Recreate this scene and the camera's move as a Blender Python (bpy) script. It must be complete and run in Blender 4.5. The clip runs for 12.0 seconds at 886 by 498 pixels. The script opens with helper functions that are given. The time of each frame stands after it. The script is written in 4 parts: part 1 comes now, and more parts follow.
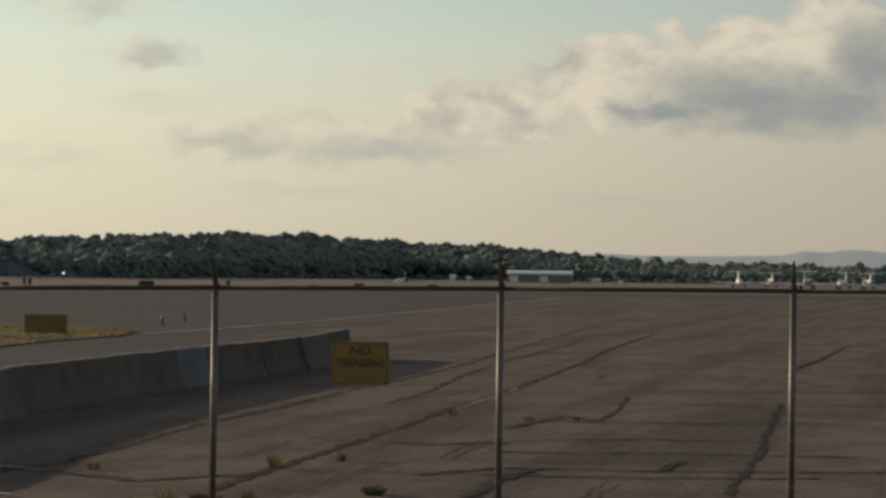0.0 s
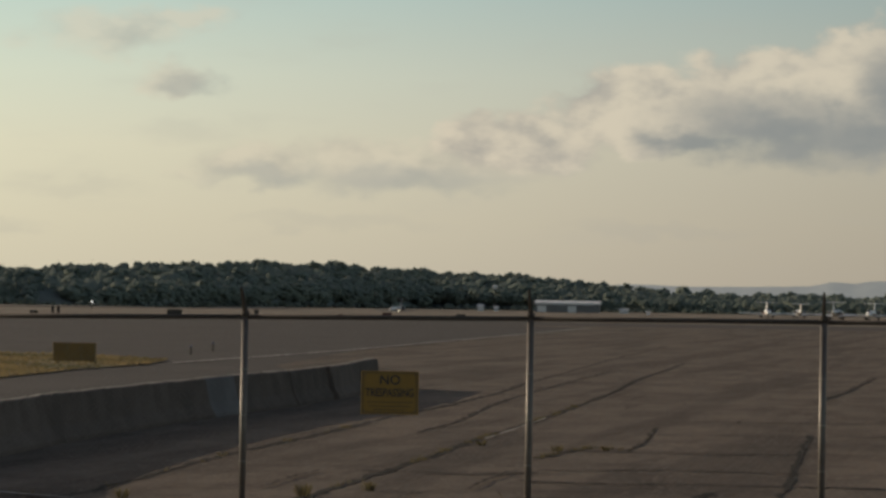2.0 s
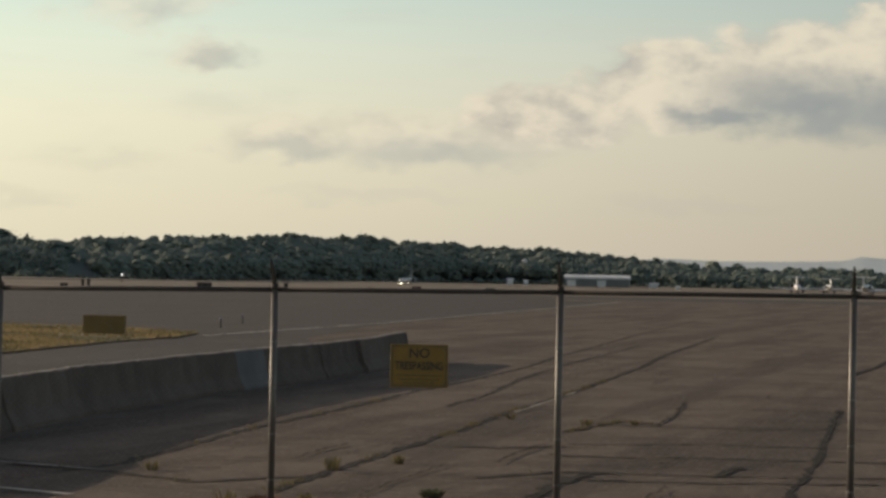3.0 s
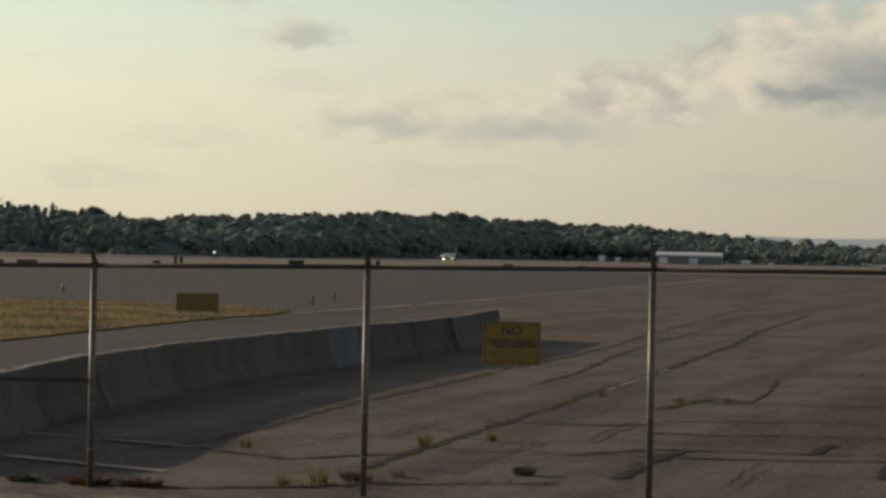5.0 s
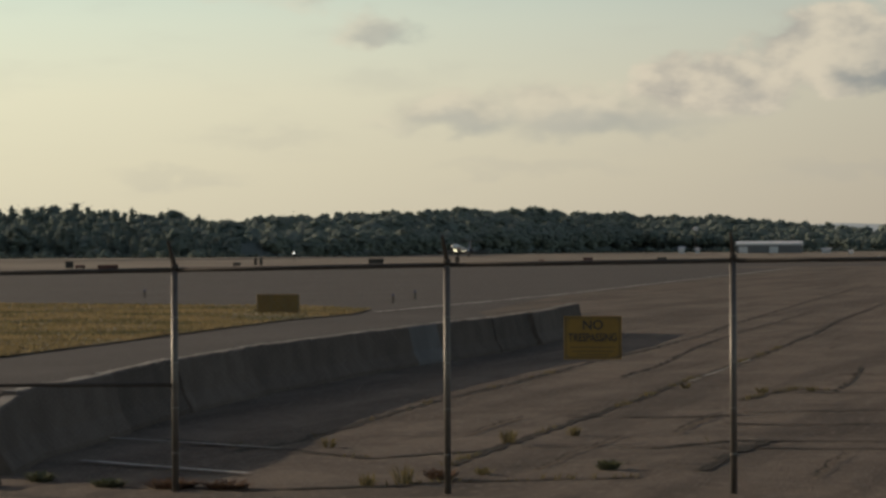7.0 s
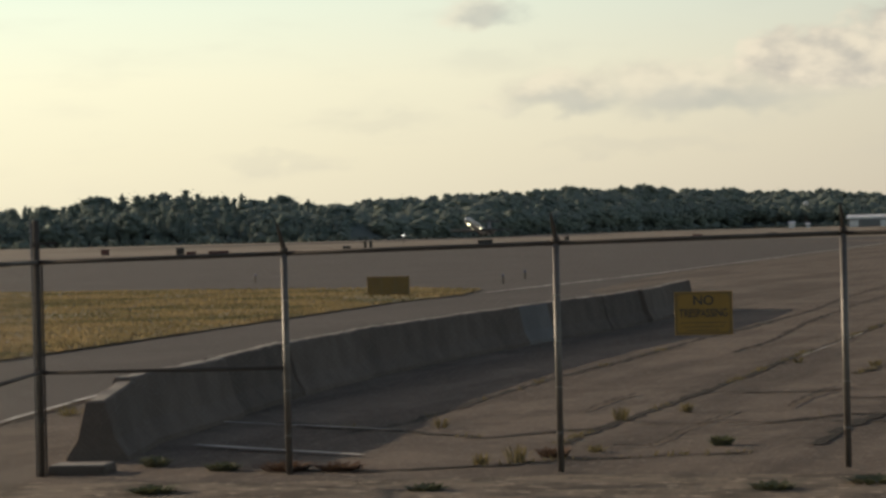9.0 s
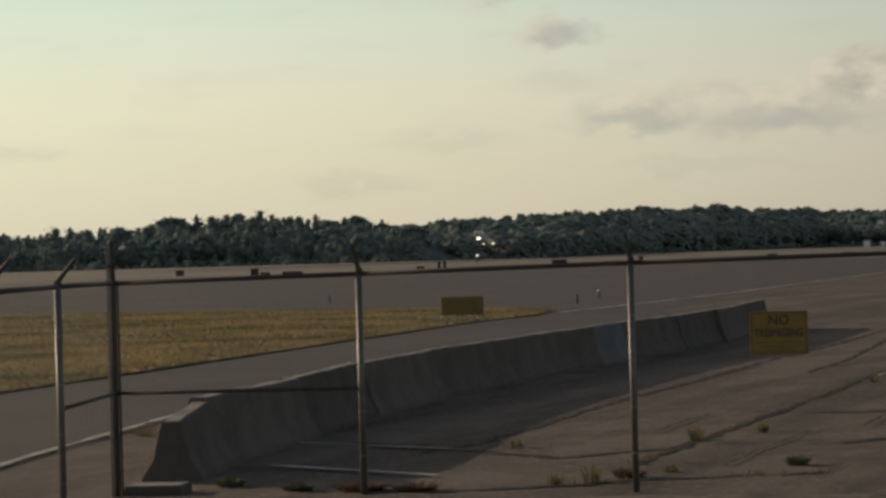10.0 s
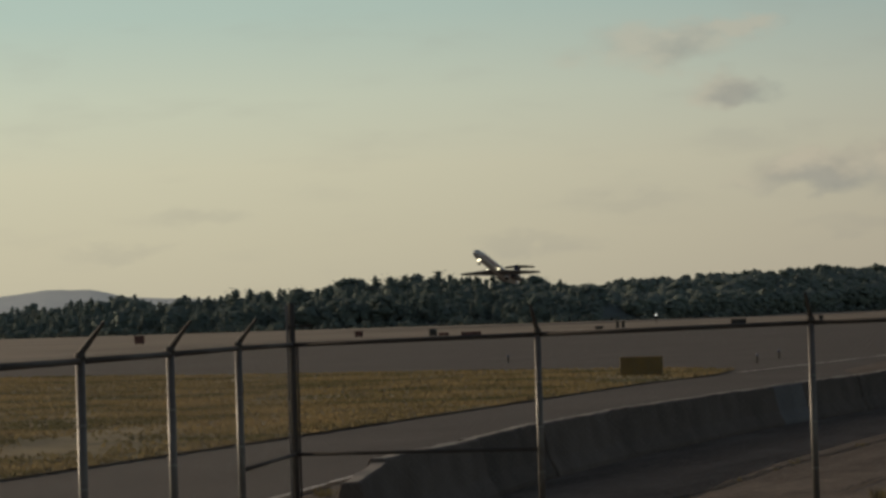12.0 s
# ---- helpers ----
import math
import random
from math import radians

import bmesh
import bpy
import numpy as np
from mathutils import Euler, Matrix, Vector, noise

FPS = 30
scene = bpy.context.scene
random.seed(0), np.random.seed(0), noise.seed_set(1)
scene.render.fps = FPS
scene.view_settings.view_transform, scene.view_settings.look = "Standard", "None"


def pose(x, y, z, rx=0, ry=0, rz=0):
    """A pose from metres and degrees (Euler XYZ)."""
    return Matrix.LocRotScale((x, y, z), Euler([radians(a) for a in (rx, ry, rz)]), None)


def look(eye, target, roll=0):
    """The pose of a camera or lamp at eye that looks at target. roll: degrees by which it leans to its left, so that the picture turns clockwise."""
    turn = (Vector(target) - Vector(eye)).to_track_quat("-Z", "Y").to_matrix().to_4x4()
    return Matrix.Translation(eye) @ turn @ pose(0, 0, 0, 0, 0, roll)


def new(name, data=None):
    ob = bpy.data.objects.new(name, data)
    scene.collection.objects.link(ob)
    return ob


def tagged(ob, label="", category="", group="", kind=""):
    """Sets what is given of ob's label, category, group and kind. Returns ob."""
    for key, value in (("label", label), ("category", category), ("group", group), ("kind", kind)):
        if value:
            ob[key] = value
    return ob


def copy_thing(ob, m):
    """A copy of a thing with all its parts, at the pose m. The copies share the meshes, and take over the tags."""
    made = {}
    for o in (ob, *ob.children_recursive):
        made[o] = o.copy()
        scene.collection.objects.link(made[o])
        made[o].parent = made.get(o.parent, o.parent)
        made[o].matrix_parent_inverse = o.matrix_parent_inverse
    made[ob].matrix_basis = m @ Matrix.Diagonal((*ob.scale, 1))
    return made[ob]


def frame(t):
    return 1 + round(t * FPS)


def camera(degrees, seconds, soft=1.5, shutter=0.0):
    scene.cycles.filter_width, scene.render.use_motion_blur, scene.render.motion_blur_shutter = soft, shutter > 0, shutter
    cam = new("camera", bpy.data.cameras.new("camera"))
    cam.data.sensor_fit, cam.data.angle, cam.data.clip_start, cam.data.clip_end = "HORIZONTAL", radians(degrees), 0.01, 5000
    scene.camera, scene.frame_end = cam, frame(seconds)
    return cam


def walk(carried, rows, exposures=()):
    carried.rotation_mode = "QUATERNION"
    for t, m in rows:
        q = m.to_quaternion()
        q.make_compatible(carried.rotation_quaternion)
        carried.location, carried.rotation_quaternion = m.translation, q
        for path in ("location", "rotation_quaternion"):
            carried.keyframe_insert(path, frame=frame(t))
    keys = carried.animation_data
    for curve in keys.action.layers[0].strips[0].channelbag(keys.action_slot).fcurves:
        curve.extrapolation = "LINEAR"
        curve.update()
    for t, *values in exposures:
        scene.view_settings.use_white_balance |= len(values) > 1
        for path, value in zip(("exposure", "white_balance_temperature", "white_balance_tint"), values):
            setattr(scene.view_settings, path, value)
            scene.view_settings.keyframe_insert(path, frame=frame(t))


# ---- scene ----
UNIT = 1.22                          # metres to one unit of the plan: fence bays of 3.05 m, a sign 0.61 m wide
EYE = (0.0, 0.0, 2.19 * UNIT)


def aim(turn, tilt, roll, aside, lift):
    """The camera's pose: turned to the left, tilted up and leaning, in degrees; swayed aside and up, in metres."""
    a, b = radians(turn), radians(tilt)
    way = Vector((-math.sin(a) * math.cos(b), math.cos(a) * math.cos(b), math.sin(b)))
    eye = Vector(EYE) + Vector((aside, 0, lift))
    return look(eye, eye + way * 100, roll)


cam = camera(17.4, 12.0, soft=3.0)
walk(cam, [
    (0.0, aim(-3.958, 0.411, 0.807, 0.021, 0.004)),
    (0.5, aim(-3.487, 0.194, 1.058, 0.020, 0.001)),
    (1.0, aim(-3.598, 0.367, 0.955, 0.010, 0.005)),
    (1.5, aim(-3.737, 0.592, 0.952, 0.011, 0.001)),
    (2.0, aim(-3.394, 0.989, 1.007, 0.001, 0.005)),
    (2.5, aim(-3.212, 0.825, 1.114, 0.003, 0.003)),
    (3.0, aim(-2.816, 0.461, 1.172, 0.001, -0.000)),
    (3.2, aim(-2.571, 0.428, 1.398, -0.000, 0.000)),
    (4.8, aim(-1.293, -0.020, 1.178, -0.000, -0.000)),
    (5.0, aim(-1.014, -0.019, 1.121, -0.009, -0.002)),
    (5.5, aim(-0.004, 0.228, 1.003, -0.013, -0.004)),
    (6.0, aim(0.605, 0.151, 0.461, -0.016, -0.003)),
    (6.5, aim(0.547, -0.020, -0.220, -0.007, -0.003)),
    (6.7, aim(0.492, -0.066, -0.276, -0.005, 0.010)),
    (8.3, aim(1.715, -0.447, -1.270, 0.000, 0.002)),
    (8.5, aim(1.907, -0.528, -1.529, 0.005, -0.002)),
    (9.0, aim(2.724, -0.462, -1.440, 0.004, -0.005)),
    (9.5, aim(3.652, -0.209, -1.455, 0.000, -0.000)),
    (10.0, aim(4.174, -0.025, -1.574, -0.002, -0.005)),
    (10.5, aim(4.920, 0.203, -1.672, -0.003, -0.004)),
    (11.0, aim(5.737, 0.316, -1.687, -0.007, -0.002)),
    (11.5, aim(6.590, 0.479, -1.808, -0.008, -0.003)),
    (12.0, aim(7.662, 1.265, -1.780, -0.007, 0.002)),
], exposures=[(0.0, -0.04), (0.5, 0.29), (1.0, 0.07), (1.5, -0.11), (2.0, -0.18), (2.5, -0.16), (3.0, 0.10), (5.0, 0.0), (5.5, -0.08), (6.0, -0.24), (6.5, -0.18), (8.5, 0.03),
              (9.0, 0.22), (9.5, -0.05), (10.0, -0.14), (10.5, -0.42), (11.0, -0.38), (11.5, -0.34), (12.0, -0.62)])

# ---- light ----
SUN_EL, SUN_AZ = 13.3, 57.0          # degrees up; degrees to the left of the +y axis
sun_way = Vector((-math.sin(radians(SUN_AZ)) * math.cos(radians(SUN_EL)),
                  math.cos(radians(SUN_AZ)) * math.cos(radians(SUN_EL)), math.sin(radians(SUN_EL))))
sun = new("sun", bpy.data.lights.new("sun", "SUN"))
sun.data.energy, sun.data.angle, sun.data.color = 4.5, radians(0.6), (1.0, 0.80, 0.58)
sun.matrix_world = look(sun_way * 100, (0, 0, 0))


class Nodes:
    """A short way to write a node tree."""

    def __init__(self, tree):
        self.tree = tree
        tree.nodes.clear()

    def put(self, kind, **props):
        n = self.tree.nodes.new(kind)
        for key, value in props.items():
            if key == "operation":
                n.operation = value
            elif key == "blend":
                n.blend_type = value
            elif key == "sky":
                n.sky_type = value
            elif key == "interp":
                n.interpolation_type = value
            elif key == "data":
                n.data_type = value
        return n

    def wire(self, a, b):
        if isinstance(a, bpy.types.NodeSocket):
            self.tree.links.new(a, b)
        else:
            b.default_value = a

    def math(self, op, a, b=0.0, c=0.0, clamp=False):
        n = self.put("ShaderNodeMath", operation=op)
        n.use_clamp = clamp
        for i, v in enumerate((a, b, c)):
            self.wire(v, n.inputs[i])
        return n.outputs[0]

    def vec(self, op, a, b=(0, 0, 0)):
        n = self.put("ShaderNodeVectorMath", operation=op)
        self.wire(a, n.inputs[0])
        self.wire(b, n.inputs[1])
        return n.outputs["Value"] if op in ("LENGTH", "DOT_PRODUCT") else n.outputs[0]

    def step(self, v, lo, hi, a=0.0, b=1.0):
        n = self.put("ShaderNodeMapRange", interp="SMOOTHSTEP")
        for i, q in enumerate((v, lo, hi, a, b)):
            self.wire(q, n.inputs[i])
        return n.outputs[0]

    def mix(self, f, a, b, blend="MIX"):
        n = self.put("ShaderNodeMix", data="RGBA", blend=blend)
        self.wire(f, n.inputs[0])
        self.wire(a, n.inputs[6])
        self.wire(b, n.inputs[7])
        return n.outputs[2]

    def noise(self, v, scale, detail=4.0, rough=0.55):
        n = self.put("ShaderNodeTexNoise")
        if v is not None:
            self.wire(v, n.inputs["Vector"])
        n.inputs["Scale"].default_value, n.inputs["Detail"].default_value = scale, detail
        n.inputs["Roughness"].default_value = rough
        return n.outputs["Fac"]


def rgb(r, g, b):
    return (r, g, b, 1.0)


# The sky: a warm hazy evening with a bank of cumulus; clouds are laid out to the left and up, in steps of 0.778 degrees.
LIT_CLOUDS = [(-15.6, 5.6, 2.9, 2.0), (-12.6, 5.3, 2.8, 1.5), (-9.2, 4.9, 2.4, 1.15), (-6.2, 4.1, 2.4, 0.9), (-18.5, 5.5, 3.0, 2.2)]
SOFT_CLOUDS = [(-5.4, 3.6, 2.4, 0.8), (-3.0, 3.4, 3.2, 0.8), (0.4, 3.35, 2.0, 0.6), (2.6, 5.45, 1.2, 0.5), (4.0, 6.7, 2.4, 0.7), (2.2, 6.9, 1.5, 0.4)]
DARK_CLOUDS = [(-12.9, 4.4, 2.7, 1.0), (-16.0, 5.4, 1.3, 1.2), (-15.2, 4.4, 2.0, 0.8), (-17.8, 4.7, 2.5, 1.1), (-11.0, 4.15, 1.6, 0.4)]
GREY_CLOUDS = [(-3.5, 2.95, 2.6, 0.45), (-6.8, 3.8, 1.3, 0.5), (0.0, 3.05, 1.7, 0.30), (2.1, 5.38, 0.9, 0.28)]
THIN_CLOUDS = [(15.7, 2.6, 1.5, 0.26), (2.0, 4.2, 1.8, 0.45), (5.0, 2.7, 2.4, 0.3), (-10.0, 1.9, 2.5, 0.2), (18.0, 1.9, 1.5, 0.2), (7.5, 1.7, 2.0, 0.2), (-1.5, 1.9, 3.0, 0.25)]


def build_sky():
    world = bpy.data.worlds.new("evening_sky")
    scene.world = world
    world.use_nodes = True
    k = Nodes(world.node_tree)
    way = k.put("ShaderNodeTexCoord").outputs["Generated"]
    part_xyz = k.put("ShaderNodeSeparateXYZ")
    k.wire(way, part_xyz.inputs[0])
    x, y, z = part_xyz.outputs
    az = k.math("MULTIPLY", k.math("ARCTAN2", k.math("MULTIPLY", x, -1.0), y), 73.62)
    el = k.math("MULTIPLY", k.math("ARCSINE", z), 73.62)
    sky = k.put("ShaderNodeTexSky", sky="NISHITA")
    sky.sun_disc, sky.sun_elevation, sky.sun_rotation = False, radians(SUN_EL), radians(-SUN_AZ)
    sky.dust_density, sky.air_density, sky.ozone_density = 4.0, 1.2, 1.0
    high = k.vec("SCALE", sky.outputs[0])
    high.node.inputs["Scale"].default_value = 0.115
    # haze towards the horizon, brighter towards the sun and, as fill, opposite it
    ramp = k.put("ShaderNodeValToRGB")
    k.wire(k.math("DIVIDE", el, 14.0), ramp.inputs[0])
    e = ramp.color_ramp.elements
    e[0].position, e[0].color = 0.0, rgb(0.575, 0.503, 0.372)
    e[1].position, e[1].color = 1.0, rgb(0.36, 0.50, 0.50)
    for pos, col in ((0.14, (0.628, 0.565, 0.412)), (0.27, (0.66, 0.615, 0.455)), (0.40, (0.61, 0.63, 0.50)), (0.55, (0.49, 0.59, 0.52))):
        q = e.new(pos)
        q.color = rgb(*col)
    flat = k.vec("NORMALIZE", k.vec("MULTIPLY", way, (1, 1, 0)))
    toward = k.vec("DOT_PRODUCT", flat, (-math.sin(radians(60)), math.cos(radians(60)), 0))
    # the second step is unseen brightening away from the sun, added as fill light
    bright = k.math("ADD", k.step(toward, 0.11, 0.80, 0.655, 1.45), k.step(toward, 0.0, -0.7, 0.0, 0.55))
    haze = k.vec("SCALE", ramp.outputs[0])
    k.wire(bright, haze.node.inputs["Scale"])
    tint = k.mix(k.step(toward, 0.30, 0.70), rgb(0.98, 0.98, 1.04), rgb(0.965, 0.995, 0.975))
    haze = k.mix(1.0, haze, tint, "MULTIPLY")
    # clouds
    place = k.put("ShaderNodeCombineXYZ")
    k.wire(az, place.inputs[0])
    k.wire(el, place.inputs[1])
    place = place.outputs[0]
    stretched = k.vec("MULTIPLY", place, (0.75, 1.25, 1.0))
    puff = k.math("SUBTRACT", k.noise(stretched, 0.62, 4.0, 0.50), 0.5)
    fine = k.math("SUBTRACT", k.noise(stretched, 2.0, 4.0, 0.5), 0.5)
    soft = k.math("SUBTRACT", k.noise(k.vec("MULTIPLY", place, (0.35, 1.3, 1)), 0.8, 4.0, 0.5), 0.5)

    def swirl(at, scale, size):
        n = k.put("ShaderNodeTexNoise")
        k.wire(at, n.inputs["Vector"])
        n.inputs["Scale"].default_value, n.inputs["Detail"].default_value, n.inputs["Roughness"].default_value = scale, 4.0, 0.5
        return k.vec("MULTIPLY", k.vec("SUBTRACT", n.outputs["Color"], (0.5, 0.5, 0.5)), size)

    bent = k.vec("ADD", k.vec("ADD", place, swirl(stretched, 0.45, (2.4, 1.1, 0))), swirl(stretched, 1.5, (1.2, 0.8, 0)))

    def field(spots, at):
        best = None
        for a, b, w, h in spots:
            d = k.vec("LENGTH", k.vec("MULTIPLY", k.vec("SUBTRACT", at, (a, b, 0)), (1 / w, 1 / h, 0)))
            d = k.math("SUBTRACT", 1.0, d)
            best = d if best is None else k.math("SMOOTH_MAX", best, d, 0.2)
        return best

    grain = k.math("MULTIPLY_ADD", fine, 0.4, puff)
    lit = k.step(k.math("MULTIPLY_ADD", grain, 1.2, field(LIT_CLOUDS, bent)), -0.08, 0.30)
    pale = k.step(k.math("MULTIPLY_ADD", grain, 1.0, field(SOFT_CLOUDS, bent)), -0.15, 0.7)
    dark = k.step(k.math("MULTIPLY_ADD", grain, 1.5, field(DARK_CLOUDS, bent)), -0.35, 0.75)
    grey = k.step(k.math("MULTIPLY_ADD", grain, 1.2, field(GREY_CLOUDS, bent)), -0.35, 0.85)
    thin = k.step(k.math("MULTIPLY_ADD", soft, 1.2, field(THIN_CLOUDS, bent)), -0.3, 0.8)
    veil = k.step(soft, 0.0, 0.3)
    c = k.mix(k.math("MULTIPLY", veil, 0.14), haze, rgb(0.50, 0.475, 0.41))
    c = k.mix(k.math("MULTIPLY", thin, 0.15), c, rgb(0.42, 0.41, 0.37))
    shade = k.mix(k.step(k.math("MULTIPLY_ADD", fine, 0.35, puff), -0.20, 0.12), rgb(0.44, 0.415, 0.365), rgb(0.75, 0.665, 0.515))
    c = k.mix(k.math("MULTIPLY", pale, 0.52), c, shade)
    c = k.mix(k.math("MULTIPLY", grey, 0.46), c, rgb(0.345, 0.372, 0.355))
    c = k.mix(k.math("MULTIPLY", lit, 0.85), c, shade)
    c = k.mix(k.math("MULTIPLY", dark, 0.86), c, rgb(0.275, 0.298, 0.295))
    c = k.mix(k.step(el, 12.0, 42.0), c, k.mix(1.0, high, rgb(1.0, 0.87, 0.92), "MULTIPLY"))
    back = k.put("ShaderNodeBackground")
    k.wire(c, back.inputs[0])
    back.inputs[1].default_value = 1.0
    k.wire(back.outputs[0], k.put("ShaderNodeOutputWorld").inputs[0])


build_sky()


# ---- materials ----
def material(name, base, second=None, rough=0.85, scale=1.0, fine=40.0, bump=0.0, metal=0.0, amount=0.6, vary=0.0, stretch=(1, 1, 1), glow=0.0, speck=0.0, leafy=0.0, turn=0.0, bands=0.0, grain=0.5):
    """A surface with stains (scale) and grain (fine), both per metre, and relief."""
    m = bpy.data.materials.new(name)
    m.use_nodes = True
    k = Nodes(m.node_tree)
    out, b = k.put("ShaderNodeOutputMaterial"), k.put("ShaderNodeBsdfPrincipled")
    k.wire(b.outputs[0], out.inputs[0])
    co = k.put("ShaderNodeTexCoord").outputs["Object"]
    if turn:
        spin = k.put("ShaderNodeMapping")
        k.wire(co, spin.inputs["Vector"])
        spin.inputs["Rotation"].default_value = (0, 0, radians(turn))
        co = spin.outputs[0]
    lane = k.vec("MULTIPLY", co, (0.55, 0.035, 1.0))
    co = k.vec("MULTIPLY", co, stretch)
    big, small = k.noise(co, scale, 5.0, 0.6), k.noise(co, fine, 3.0, 0.6)
    second = second or tuple(v * 0.7 for v in base)
    c = k.mix(k.math("MULTIPLY", k.step(big, 0.36, 0.66), amount), rgb(*base), rgb(*second))
    c = k.mix(grain, c, k.mix(small, rgb(0.55, 0.55, 0.55), rgb(1.45, 1.45, 1.45)), "MULTIPLY")
    if bands:
        c = k.mix(k.math("MULTIPLY", k.step(k.noise(lane, 1.0, 4.0, 0.6), 0.46, 0.60), bands), c, rgb(*[v * 0.85 for v in second]))
        c = k.mix(k.math("MULTIPLY", k.step(k.noise(co, 0.55, 4.0, 0.6), 0.50, 0.62), bands * 0.6), c, rgb(*[v * 0.95 for v in second]))
    if speck:
        c = k.mix(k.math("MULTIPLY", k.step(k.noise(co, fine * 0.35, 2.0), 0.58, 0.68), speck), c, rgb(*[min(1, v * 1.9) for v in base]))
    if vary:
        r = k.put("ShaderNodeObjectInfo").outputs["Random"]
        c = k.mix(1.0, c, k.mix(r, rgb(1 - vary, 1 - vary, 1 - vary), rgb(1 + vary, 1 + vary, 1 + vary)), "MULTIPLY")
    k.wire(c, b.inputs["Base Color"])
    k.wire(k.math("MULTIPLY_ADD", small, 0.2, rough - 0.1, clamp=True), b.inputs["Roughness"])
    b.inputs["Metallic"].default_value = metal
    if rough > 0.88:
        b.inputs["Specular IOR Level"].default_value = 0.12
    if leafy:
        thru, both = k.put("ShaderNodeBsdfTranslucent"), k.put("ShaderNodeMixShader")
        k.wire(c, thru.inputs[0])
        both.inputs[0].default_value = leafy
        k.wire(b.outputs[0], both.inputs[1])
        k.wire(thru.outputs[0], both.inputs[2])
        k.wire(both.outputs[0], out.inputs[0])
    if glow:
        k.wire(rgb(*base), b.inputs["Emission Color"])
        b.inputs["Emission Strength"].default_value = glow
    if bump:
        n = k.put("ShaderNodeBump")
        n.inputs["Strength"].default_value, n.inputs["Distance"].default_value = 1.0, bump
        k.wire(k.math("ADD", small, big), n.inputs["Height"])
        k.wire(n.outputs[0], b.inputs["Normal"])
    return m


